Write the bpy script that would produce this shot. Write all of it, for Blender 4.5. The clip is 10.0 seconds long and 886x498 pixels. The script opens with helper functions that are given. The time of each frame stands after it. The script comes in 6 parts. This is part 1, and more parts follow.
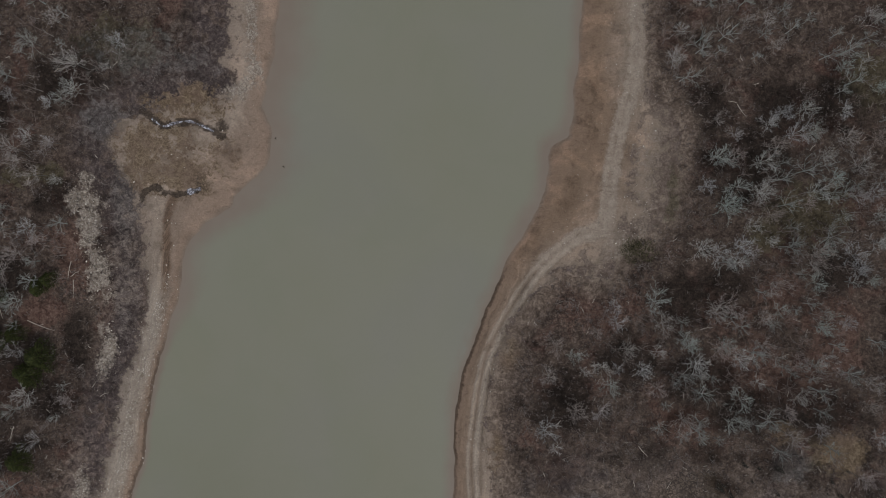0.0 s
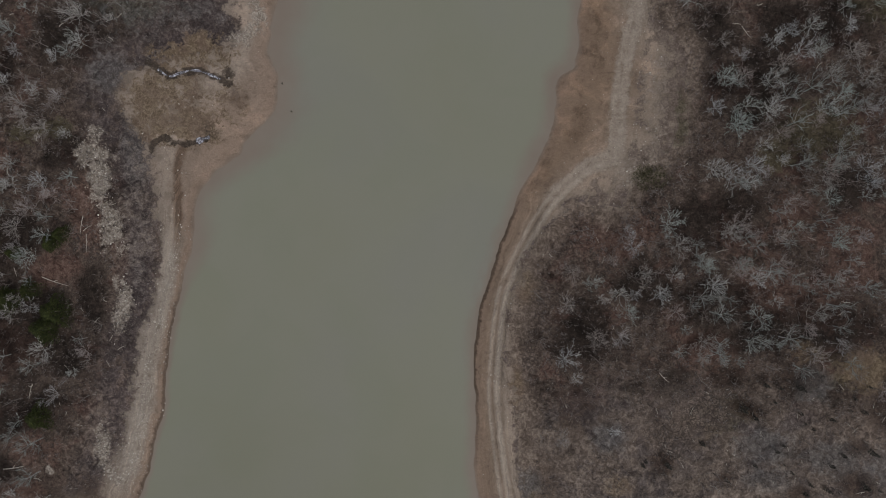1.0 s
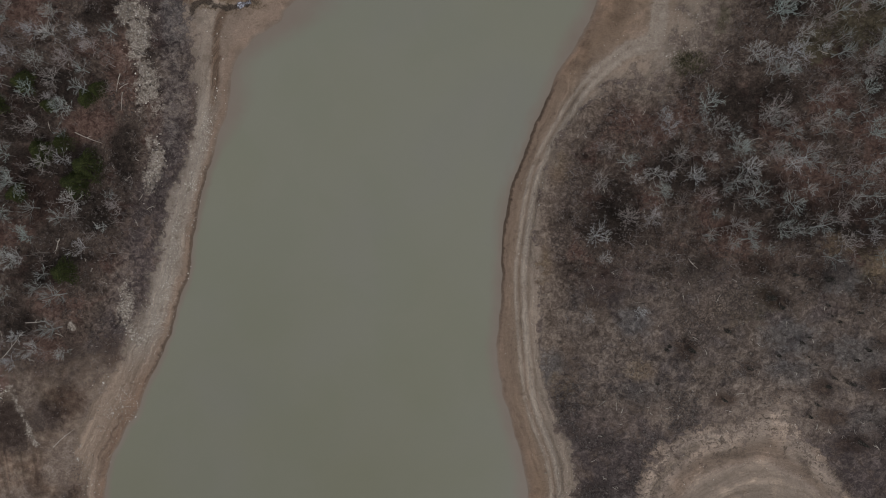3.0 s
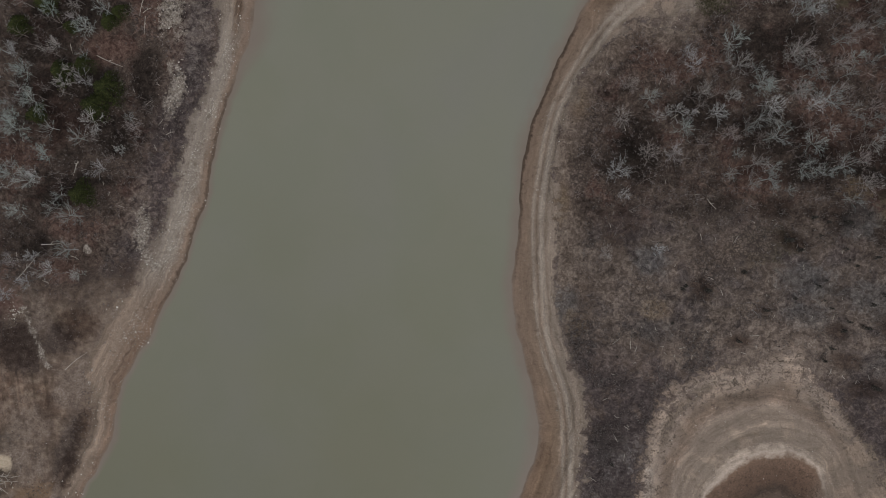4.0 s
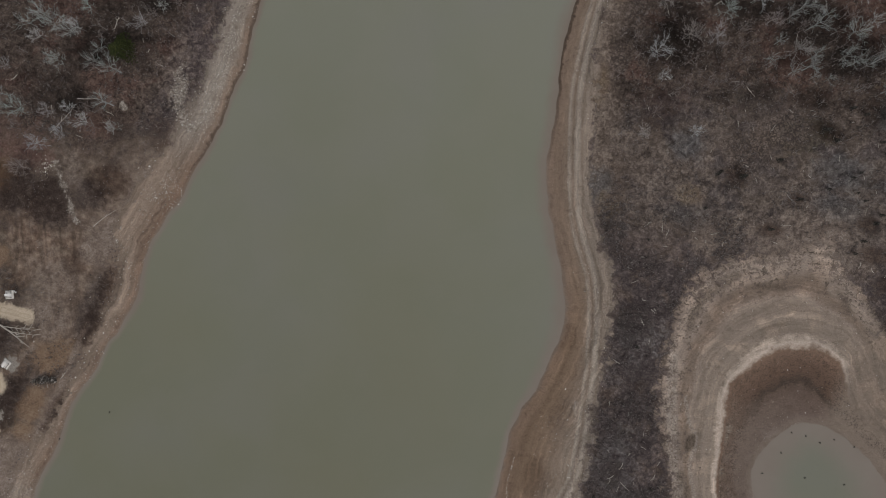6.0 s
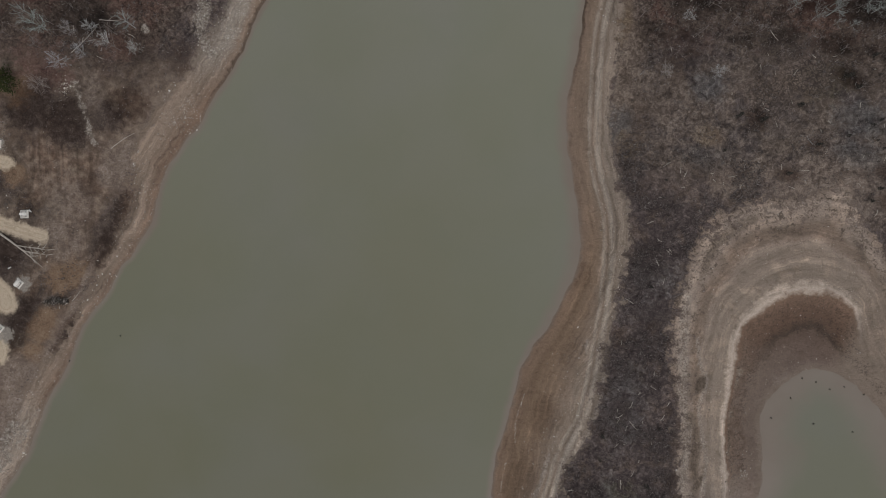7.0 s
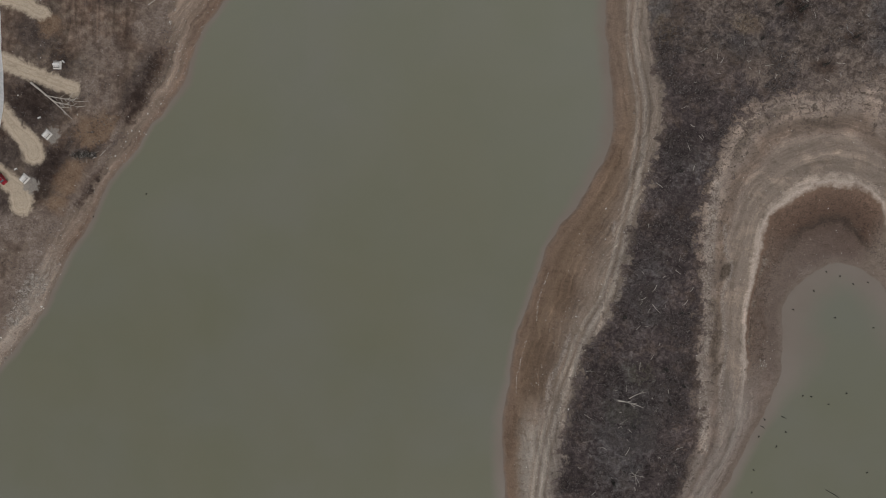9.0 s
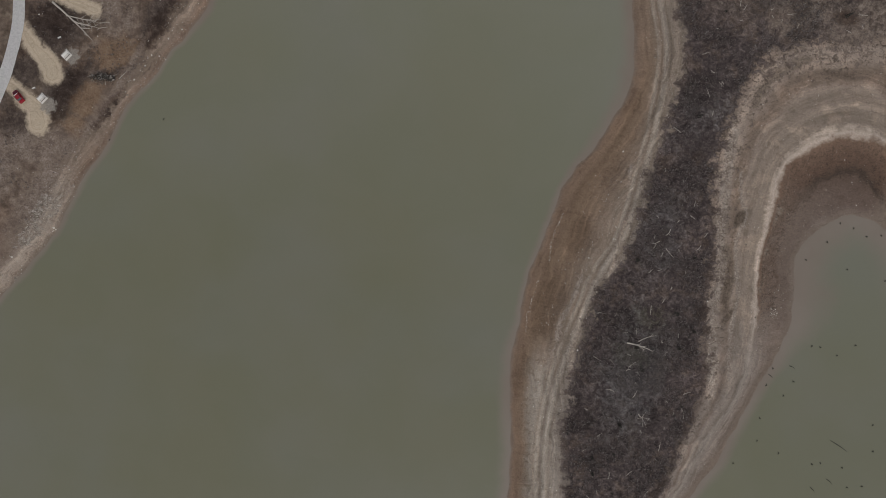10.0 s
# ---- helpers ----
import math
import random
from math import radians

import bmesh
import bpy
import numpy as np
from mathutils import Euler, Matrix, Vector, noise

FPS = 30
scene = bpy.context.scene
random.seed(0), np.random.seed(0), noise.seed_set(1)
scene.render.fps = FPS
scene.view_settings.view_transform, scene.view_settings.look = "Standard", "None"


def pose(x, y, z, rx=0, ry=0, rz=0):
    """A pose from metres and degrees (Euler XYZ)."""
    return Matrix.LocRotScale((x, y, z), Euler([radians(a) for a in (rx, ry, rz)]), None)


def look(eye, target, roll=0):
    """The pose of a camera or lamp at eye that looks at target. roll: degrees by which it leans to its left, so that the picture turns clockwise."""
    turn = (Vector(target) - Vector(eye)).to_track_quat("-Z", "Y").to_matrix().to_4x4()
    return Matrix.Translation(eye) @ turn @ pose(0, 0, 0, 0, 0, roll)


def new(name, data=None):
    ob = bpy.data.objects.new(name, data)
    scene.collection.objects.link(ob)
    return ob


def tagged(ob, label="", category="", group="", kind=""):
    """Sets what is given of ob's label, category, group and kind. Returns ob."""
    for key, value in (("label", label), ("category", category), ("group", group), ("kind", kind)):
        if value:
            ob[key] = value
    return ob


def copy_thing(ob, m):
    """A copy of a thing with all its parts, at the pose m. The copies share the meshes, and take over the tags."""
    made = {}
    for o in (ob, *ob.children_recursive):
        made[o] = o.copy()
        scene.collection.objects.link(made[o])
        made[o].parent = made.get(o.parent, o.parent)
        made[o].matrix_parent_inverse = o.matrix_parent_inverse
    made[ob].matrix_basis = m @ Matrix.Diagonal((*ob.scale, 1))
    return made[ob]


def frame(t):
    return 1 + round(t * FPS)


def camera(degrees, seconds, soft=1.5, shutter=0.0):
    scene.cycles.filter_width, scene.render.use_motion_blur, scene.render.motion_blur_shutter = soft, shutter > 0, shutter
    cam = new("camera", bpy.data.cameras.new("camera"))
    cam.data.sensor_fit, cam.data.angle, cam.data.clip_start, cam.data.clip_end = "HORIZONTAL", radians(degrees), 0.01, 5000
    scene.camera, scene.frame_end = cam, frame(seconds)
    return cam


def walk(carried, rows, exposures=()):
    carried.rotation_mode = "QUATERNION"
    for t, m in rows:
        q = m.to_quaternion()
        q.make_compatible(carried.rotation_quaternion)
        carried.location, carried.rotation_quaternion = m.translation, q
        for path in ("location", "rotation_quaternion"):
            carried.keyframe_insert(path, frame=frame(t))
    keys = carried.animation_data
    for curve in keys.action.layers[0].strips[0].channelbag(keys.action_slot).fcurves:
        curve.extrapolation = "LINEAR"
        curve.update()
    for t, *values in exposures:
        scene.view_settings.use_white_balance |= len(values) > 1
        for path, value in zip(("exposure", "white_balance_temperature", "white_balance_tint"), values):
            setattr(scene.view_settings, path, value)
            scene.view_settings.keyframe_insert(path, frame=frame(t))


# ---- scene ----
# An overcast winter flight over a narrow arm of a reservoir, seen straight down.
# Metres; x to the east bank, y along the arm, the water's surface at z = 0.

# ---- camera ----
cam = camera(75.9, 10.0, soft=1.0)
# seconds, x, y, height, tilt, lean, heading
ROWS = [
    (0.0, 0.00, 0.00, 183.64, -0.99, 1.88, 2.59),
    (0.2, -0.77, -4.26, 183.74, -0.90, 1.80, 1.75),
    (0.5, -1.92, -10.68, 183.88, -0.78, 1.71, 0.64),
    (1.0, -3.84, -21.69, 183.98, -0.68, 1.79, 0.00),
    (1.5, -5.97, -32.11, 184.06, -0.48, 1.82, 0.03),
    (2.0, -8.21, -42.63, 184.28, -0.50, 1.86, 0.06),
    (2.2, -9.10, -46.76, 184.37, -0.48, 1.88, 0.00),
    (3.3, -13.90, -69.24, 184.50, -0.33, 1.86, 4.29),
    (3.5, -14.65, -73.68, 184.50, -0.34, 1.89, 4.49),
    (4.0, -16.51, -84.69, 184.57, -0.28, 1.94, 5.04),
    (4.5, -18.30, -95.16, 184.63, -0.15, 1.92, 5.63),
    (5.0, -19.93, -106.04, 184.65, -0.15, 1.94, 6.12),
    (5.5, -21.58, -116.55, 184.76, 0.00, 1.85, 7.07),
    (5.7, -22.19, -120.73, 184.81, 0.07, 1.79, 7.52),
    (6.8, -25.26, -144.38, 184.92, -0.01, 1.56, 10.10),
    (7.0, -25.44, -148.71, 184.91, -0.01, 1.56, 10.35),
    (7.5, -25.83, -159.33, 184.80, 0.14, 1.52, 10.83),
    (8.0, -26.26, -170.13, 184.77, 0.20, 1.45, 11.60),
    (8.5, -26.74, -180.84, 184.74, 0.23, 1.32, 12.64),
    (9.0, -27.00, -191.69, 184.75, 0.32, 1.21, 13.64),
    (9.5, -26.93, -202.24, 184.61, 0.44, 1.11, 14.56),
    (10.0, -26.75, -213.03, 184.63, 0.38, 1.02, 15.98),
]
EXPOSURE = -0.23
walk(cam, [(t, pose(x, y, z, tilt, lean, heading)) for t, x, y, z, tilt, lean, heading in ROWS],
     [(0.0, EXPOSURE), (5.5, EXPOSURE), (8.0, EXPOSURE - 0.06), (10.0, EXPOSURE - 0.05)])

# ---- light: a grey sky with the sun behind thick cloud ----
world = bpy.data.worlds.new("sky")
scene.world = world
world.use_nodes = True
wn, wl = world.node_tree.nodes, world.node_tree.links
sky = wn.new("ShaderNodeTexSky")
sky.sky_type = "NISHITA"
sky.sun_disc = False
sky.sun_elevation = radians(48)
sky.sun_rotation = radians(155)
grey = wn.new("ShaderNodeHueSaturation")
grey.inputs["Saturation"].default_value = 0.2
wl.new(sky.outputs[0], grey.inputs["Color"])
wl.new(grey.outputs[0], wn["Background"].inputs["Color"])
wn["Background"].inputs["Strength"].default_value = 0.15
sun = new("sun", bpy.data.lights.new("sun", "SUN"))
sun.data.energy = 1.1
sun.data.angle = radians(24)
sun.data.color = (1.0, 0.96, 0.9)
sun.matrix_world = look((math.sin(radians(155)) * 300, math.cos(radians(155)) * 300, 300), (0, 0, 0))


# ---- small tools ----
class Nodes:
    """A short hand for building one node material."""

    def __init__(self, name, roughness=0.9, specular=0.3):
        self.mat = bpy.data.materials.new(name)
        self.mat.use_nodes = True
        self.n, self.l = self.mat.node_tree.nodes, self.mat.node_tree.links
        self.shader = self.n["Principled BSDF"]
        self.out = self.n["Material Output"]
        self.set(self.shader, "Roughness", roughness)
        self.set(self.shader, "Specular IOR Level", specular)

    def set(self, node, key, value):
        sock = node.inputs[key]
        if isinstance(value, bpy.types.NodeSocket):
            self.l.new(value, sock)
        elif isinstance(value, tuple) and len(value) == 3 and sock.type == "RGBA":
            sock.default_value = (*value, 1)
        else:
            sock.default_value = value

    def attr(self, name):
        a = self.n.new("ShaderNodeAttribute")
        a.attribute_name = name
        return a.outputs["Fac"]

    def place(self):
        return self.n.new("ShaderNodeNewGeometry").outputs["Position"]

    def local(self):
        return self.n.new("ShaderNodeTexCoord").outputs["Object"]

    def island(self):
        return self.n.new("ShaderNodeNewGeometry").outputs["Random Per Island"]

    def chance(self):
        return self.n.new("ShaderNodeObjectInfo").outputs["Random"]

    def noise(self, scale, detail=3.0, rough=0.55, where=None, distort=0.0):
        t = self.n.new("ShaderNodeTexNoise")
        self.set(t, "Vector", where or self.place())
        self.set(t, "Scale", scale)
        self.set(t, "Detail", detail)
        self.set(t, "Roughness", rough)
        self.set(t, "Distortion", distort)
        return t.outputs["Fac"]

    def spread(self, *args, **more):
        """Noise stretched so that it fills 0 to 1."""
        m = self.n.new("ShaderNodeMapRange")
        for k, v in zip(("Value", "From Min", "From Max"), (self.noise(*args, **more), 0.29, 0.71)):
            self.set(m, k, v)
        return m.outputs["Result"]

    def cells(self, scale, feature="F1"):
        t = self.n.new("ShaderNodeTexVoronoi")
        t.feature = feature
        self.set(t, "Vector", self.place())
        self.set(t, "Scale", scale)
        return t.outputs["Distance"]

    def math(self, op, a, b=0.0, c=0.0):
        m = self.n.new("ShaderNodeMath")
        m.operation = op
        for k, v in enumerate((a, b, c)):
            self.set(m, k, v)
        return m.outputs[0]

    def span(self, value, a, b, x=0.0, y=1.0):
        m = self.n.new("ShaderNodeMapRange")
        m.interpolation_type = "SMOOTHSTEP"
        for k, v in zip(("Value", "From Min", "From Max", "To Min", "To Max"), (value, a, b, x, y)):
            self.set(m, k, v)
        return m.outputs["Result"]

    def ramp(self, fac, stops):
        r = self.n.new("ShaderNodeValToRGB")
        while len(r.color_ramp.elements) < len(stops):
            r.color_ramp.elements.new(0.5)
        for e, (p, c) in zip(r.color_ramp.elements, stops):
            e.position, e.color = p, (*c, 1)
        self.l.new(fac, r.inputs[0])
        return r.outputs[0]

    def mix(self, fac, a, b, kind="MIX"):
        m = self.n.new("ShaderNodeMix")
        m.data_type, m.blend_type = "RGBA", kind
        self.set(m, 0, fac)
        self.set(m, 6, a)
        self.set(m, 7, b)
        return m.outputs[2]

    def colour(self, value):
        self.set(self.shader, "Base Color", value)
        return self

    def bump(self, height, strength=0.4, distance=0.1):
        b = self.n.new("ShaderNodeBump")
        self.set(b, "Strength", strength)
        self.set(b, "Distance", distance)
        self.set(b, "Height", height)
        self.l.new(b.outputs[0], self.shader.inputs["Normal"])
        return self


def smooth(pts, step=4.0):
    """A Catmull-Rom line through the points, about one step between its places."""
    p = np.array([pts[0], *pts, pts[-1]], float)
    out = []
    for k in range(1, len(p) - 2):
        a, b, c, d = p[k - 1], p[k], p[k + 1], p[k + 2]
        n = max(1, int(np.linalg.norm(c - b) / step))
        for t in np.arange(n) / n:
            out.append(0.5 * (2 * b + (c - a) * t + (2 * a - 5 * b + 4 * c - d) * t * t + (3 * b - a - 3 * c + d) * t**3))
    out.append(p[-1])
    return np.array(out)


def away(q, line, length=False):
    """The distance of every point of q from a line, the side on which it lies, and how far along."""
    best, side, gone, arc = np.full(len(q), 1e9), np.zeros(len(q)), 0.0, np.zeros(len(q))
    for a, b in zip(line[:-1], line[1:]):
        ab = b - a
        r = q - a
        t = np.clip((r @ ab) / max(ab @ ab, 1e-9), 0, 1)
        off = r - t[:, None] * ab
        d = off[:, 0] ** 2 + off[:, 1] ** 2
        near = d < best
        best[near] = d[near]
        side[near] = np.sign(ab[0] * r[near, 1] - ab[1] * r[near, 0])
        arc[near] = gone + t[near] * np.linalg.norm(ab)
        gone += np.linalg.norm(ab)
    return (np.sqrt(best), side, arc) if length else (np.sqrt(best), side)


def inside(q, ring):
    odd = np.zeros(len(q), bool)
    x, y = q[:, 0], q[:, 1]
    for (ax, ay), (bx, by) in zip(ring, np.roll(ring, -1, 0)):
        if ay != by:
            odd ^= ((ay > y) != (by > y)) & (x < (bx - ax) * (y - ay) / (by - ay) + ax)
    return odd


LATTICE = np.random.RandomState(7).rand(256, 256)


def rough(x, y, size, octaves=3):
    """Smooth value noise from -1 to 1."""
    total, amp, norm = 0, 1.0, 0.0
    for _ in range(octaves):
        u, v = x / size + 91.3, y / size + 37.7
        i, j = np.floor(u).astype(int), np.floor(v).astype(int)
        s, t = u - i, v - j
        s, t = s * s * (3 - 2 * s), t * t * (3 - 2 * t)
        i, j = i % 255, j % 255
        a = LATTICE[i, j] * (1 - s) * (1 - t) + LATTICE[i + 1, j] * s * (1 - t) + LATTICE[i, j + 1] * (1 - s) * t + LATTICE[i + 1, j + 1] * s * t
        total, norm, amp, size = total + amp * (2 * a - 1), norm + amp, amp * 0.5, size * 0.5
    return total / norm


def step01(v, a, b):
    t = np.clip((v - a) / (b - a), 0, 1)
    return t * t * (3 - 2 * t)


def mesh_of(name, verts, faces, materials=(), flat=True):
    me = bpy.data.meshes.new(name)
    me.from_pydata(verts, [], faces)
    for m in materials:
        me.materials.append(m)
    if not flat:
        me.polygons.foreach_set("use_smooth", [True] * len(me.polygons))
    me.update()
    return me


def part(name, bm, material, parent, label=""):
    """One mesh object from a bmesh, under a thing or a part."""
    me = bpy.data.meshes.new(name)
    bm.to_mesh(me)
    bm.free()
    me.materials.append(material)
    ob = new(name, me)
    ob.parent = parent
    return tagged(ob, label)


def piece(name, me, parent, label=""):
    ob = new(name, me)
    ob.parent = parent
    return tagged(ob, label)


def box(bm, size, at=(0, 0, 0), turn=(0, 0, 0), bevel=0.0):
    m = pose(*at, *turn) @ Matrix.Diagonal((*size, 1))
    made = bmesh.ops.create_cube(bm, size=1, matrix=m)
    if bevel:
        edges = list({e for v in made["verts"] for e in v.link_edges})
        bmesh.ops.bevel(bm, geom=edges, offset=bevel, segments=2, affect="EDGES", profile=0.5)
    return bm


class Sticks:
    """Gathers tapered tubes into one mesh."""

    def __init__(self):
        self.v, self.f = [], []

    def tube(self, places, radii, sides=3, caps=True):
        start = len(self.v)
        places = [Vector(p) for p in places]
        for k, (p, r) in enumerate(zip(places, radii)):
            along = (places[min(k + 1, len(places) - 1)] - places[max(k - 1, 0)]).normalized()
            u = along.cross(Vector((0.31, 0.17, 0.93)) if abs(along.z) < 0.9 else Vector((1, 0, 0))).normalized()
            w = along.cross(u)
            if r == 0:
                self.v.append(tuple(p))
                tip = len(self.v) - 1
                self.f += [(tip - sides + s, tip - sides + (s + 1) % sides, tip) for s in range(sides)]
                places = places[:k]
                caps = False
                break
            for s in range(sides):
                a = 2 * math.pi * s / sides
                self.v.append(tuple(p + r * (math.cos(a) * u + math.sin(a) * w)))
        for k in range(len(places) - 1):
            for s in range(sides):
                a, b = start + k * sides + s, start + k * sides + (s + 1) % sides
                self.f.append((a, b, b + sides, a + sides))
        if caps:
            self.f.append(tuple(start + s for s in reversed(range(sides))))
            self.f.append(tuple(len(self.v) - sides + s for s in range(sides)))
        return self

    def mesh(self, name, material):
        return mesh_of(name, self.v, self.f, [material])


# ---- materials ----
def ground_material():
    g = Nodes("ground", 0.95, 0.15)
    shore, veg, bank, row, along = (g.attr(k) for k in ("shore", "veg", "bank", "row", "along"))
    fine, grit = g.spread(0.95, 4, 0.62, distort=1.6), g.spread(4.0, 3, 0.75)
    mid, broad, patch = g.spread(0.22, 5, 0.68), g.spread(0.045, 3, 0.6), g.spread(0.085, 5, 0.68, distort=0.6)
    clump, dapple = g.spread(0.5, 4, 0.62, distort=1.0), g.spread(0.14, 4, 0.62, distort=0.4)
    # lines left by falling water follow the shore
    comb = g.n.new("ShaderNodeCombineXYZ")
    g.set(comb, 0, g.math("MULTIPLY_ADD", g.math("SUBTRACT", mid, 0.5), 1.3, row))
    g.set(comb, 1, g.math("MULTIPLY", along, 0.05))
    streak = g.spread(0.75, 4, 0.6, where=comb.outputs[0])
    thread = g.spread(2.2, 3, 0.6, where=comb.outputs[0])

    def shade(colour, k):
        return g.mix(1.0, colour, (k, k * 0.985, k * 0.97), "MULTIPLY")

    def rag(name, amount=1.0, low=0.3, high=0.75, most=0.95):
        """A patch whose edge is broken up by clumps."""
        a = g.attr(name)
        v = g.math("MULTIPLY_ADD", g.math("SUBTRACT", mid, 0.5), 0.9 * amount, a)
        v = g.math("MULTIPLY_ADD", g.math("SUBTRACT", clump, 0.5), 0.75 * amount, v)
        return g.math("MULTIPLY", g.span(v, low, high, 0, most), g.span(a, 0.0, 0.2))

    leafy = g.math("MULTIPLY_ADD", fine, 0.5, g.math("MULTIPLY", clump, 0.5))
    # leaf litter under the woods, and the grey brush of the open ground
    litter = g.ramp(leafy, [(0.08, (0.020, 0.0148, 0.0123)), (0.35, (0.060, 0.0448, 0.038)), (0.62, (0.116, 0.091, 0.0785)), (0.95, (0.25, 0.208, 0.183))])
    rust = g.ramp(leafy, [(0.08, (0.038, 0.018, 0.0145)), (0.4, (0.11, 0.055, 0.045)), (0.95, (0.24, 0.15, 0.13))])
    moss = g.ramp(leafy, [(0.08, (0.024, 0.021, 0.012)), (0.4, (0.07, 0.060, 0.038)), (0.95, (0.17, 0.15, 0.11))])
    woods = g.mix(g.span(patch, 0.5, 0.9, 0, 0.45), litter, rust)
    woods = g.mix(rag("rosy", 1.3, 0.15, 0.85, 0.85), woods, g.mix(0.5, shade(litter, 1.3), rust))
    woods = g.mix(rag("olive", 1.2, 0.2, 0.8, 0.9), woods, moss)
    # random darker blotches, then set patches among the trees darkened further
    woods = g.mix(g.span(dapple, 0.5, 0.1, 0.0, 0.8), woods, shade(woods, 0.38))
    woods = g.mix(rag("dark_floor", 1.2, 0.15, 0.8, 0.92), woods, shade(woods, 0.32))
    twiggy = g.math("MULTIPLY_ADD", g.math("SUBTRACT", fine, 0.5), 0.5, g.math("MULTIPLY_ADD", g.math("SUBTRACT", clump, 0.5), 0.62, 0.5))
    brush = g.ramp(twiggy, [(0.05, (0.030, 0.0235, 0.0238)), (0.38, (0.066, 0.0525, 0.052)), (0.62, (0.105, 0.085, 0.0825)), (0.97, (0.215, 0.18, 0.17))])
    warm = g.ramp(twiggy, [(0.05, (0.047, 0.0345, 0.0285)), (0.45, (0.122, 0.092, 0.077)), (0.95, (0.265, 0.212, 0.182))])
    brush = g.mix(g.span(mid, 0.45, 0.85, 0, 0.7), brush, warm)
    brush = g.mix(g.attr("heath"), brush, g.mix(g.span(patch, 0.3, 0.8), warm, brush))
    brush = g.mix(g.attr("heath"), g.mix(1.0, brush, (0.84, 0.8, 0.8), "MULTIPLY"), g.mix(1.0, brush, (1.04, 1.04, 1.03), "MULTIPLY"))
    brush = g.mix(g.math("MULTIPLY", g.attr("fringe"), 0.9), brush, shade(warm, 1.15))
    brush = g.mix(g.span(dapple, 0.5, 0.1, 0.0, 0.7), brush, shade(brush, 0.5))
    brush = g.mix(g.span(broad, 0.5, 0.9, 0.0, 0.6), brush, shade(brush, 1.4))
    brush = g.mix(g.span(grit, 0.7, 1.0, 0.0, 0.6), brush, shade(brush, 1.35))
    meadow = g.spread(0.4, 5, 0.62)
    camp = g.ramp(meadow, [(0.05, (0.082, 0.064, 0.052)), (0.4, (0.125, 0.099, 0.081)), (0.65, (0.165, 0.133, 0.109)), (0.97, (0.25, 0.21, 0.174))])
    ruddy = g.ramp(meadow, [(0.05, (0.09, 0.060, 0.046)), (0.45, (0.155, 0.107, 0.081)), (0.95, (0.26, 0.196, 0.155))])
    burnt = g.ramp(g.math("MULTIPLY_ADD", fine, 0.5, g.math("MULTIPLY", meadow, 0.5)), [(0.1, (0.043, 0.031, 0.0265)), (0.5, (0.080, 0.060, 0.051)), (0.9, (0.15, 0.118, 0.102))])
    camp = g.mix(g.span(broad, 0.3, 0.8, 0.15, 0.75), camp, ruddy)
    camp = g.mix(1.0, camp, (1.02, 0.99, 0.95), "MULTIPLY")
    camp = g.mix(g.span(mid, 0.5, 0.15, 0, 0.6), camp, shade(camp, 0.68))
    camp = g.mix(g.span(mid, 0.55, 0.95, 0, 0.6), camp, shade(camp, 1.3))
    camp = g.mix(g.span(fine, 0.45, 0.0, 0, 0.45), camp, shade(camp, 0.65))
    camp = g.mix(g.span(fine, 0.6, 1.0, 0, 0.45), camp, shade(camp, 1.4))
    camp = g.mix(g.span(patch, 0.5, 0.1, 0, 0.75), camp, burnt)
    camp = g.mix(g.span(patch, 0.55, 0.95, 0, 0.6), camp, shade(camp, 1.4))
    camp = g.mix(rag("field", 1.0, 0.1, 0.9, 0.8), camp, shade(g.mix(0.65, ruddy, camp), 1.15))
    # mown lines of the old meadow
    turf = g.n.new("ShaderNodeCombineXYZ")
    g.set(turf, 0, g.math("MULTIPLY_ADD", g.math("SUBTRACT", mid, 0.5), 0.6, g.attr("swath")))
    g.set(turf, 1, g.math("MULTIPLY", along, 0.03))
    mown = g.spread(0.7, 3, 0.6, where=turf.outputs[0])
    camp = g.mix(g.math("MULTIPLY", g.attr("mown"), g.span(mown, 0.5, 0.1, 0, 0.9)), camp, shade(camp, 0.58))
    camp = g.mix(g.math("MULTIPLY", g.attr("mown"), g.span(mown, 0.5, 0.9, 0, 0.9)), camp, shade(camp, 1.4))
    camp = g.mix(g.span(g.math("MULTIPLY_ADD", g.math("SUBTRACT", mid, 0.5), 8.0, veg), 10, 2, 0, 0.6), camp, g.mix(0.5, ruddy, (0.23, 0.182, 0.147)))
    grass = g.ramp(fine, [(0.05, (0.075, 0.052, 0.034)), (0.45, (0.15, 0.108, 0.071)), (0.95, (0.27, 0.208, 0.145))])
    grass = g.mix(g.span(dapple, 0.3, 0.8, 0, 0.6), grass, ruddy)
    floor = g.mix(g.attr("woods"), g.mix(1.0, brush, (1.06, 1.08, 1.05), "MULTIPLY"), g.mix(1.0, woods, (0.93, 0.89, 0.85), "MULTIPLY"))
    floor = g.mix(g.math("MULTIPLY", rag("olive", 1.2, 0.2, 0.9, 0.75), g.math("SUBTRACT", 1.0, g.attr("woods"))), floor, moss)
    floor = g.mix(g.attr("camp"), floor, camp)
    floor = g.mix(g.math("MULTIPLY", rag("rosy", 1.2, 0.3, 1.0, 0.65), g.attr("camp")), floor, rust)
    floor = g.mix(rag("scorch", 0.6, 0.05, 1.0, 0.9), floor, burnt)
    # weathered patches of the open ground: dark soil, ashen brush, tawny grass, bleached earth
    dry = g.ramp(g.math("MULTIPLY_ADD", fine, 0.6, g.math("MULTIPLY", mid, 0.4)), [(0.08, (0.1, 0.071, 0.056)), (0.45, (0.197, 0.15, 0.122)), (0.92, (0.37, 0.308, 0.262))])
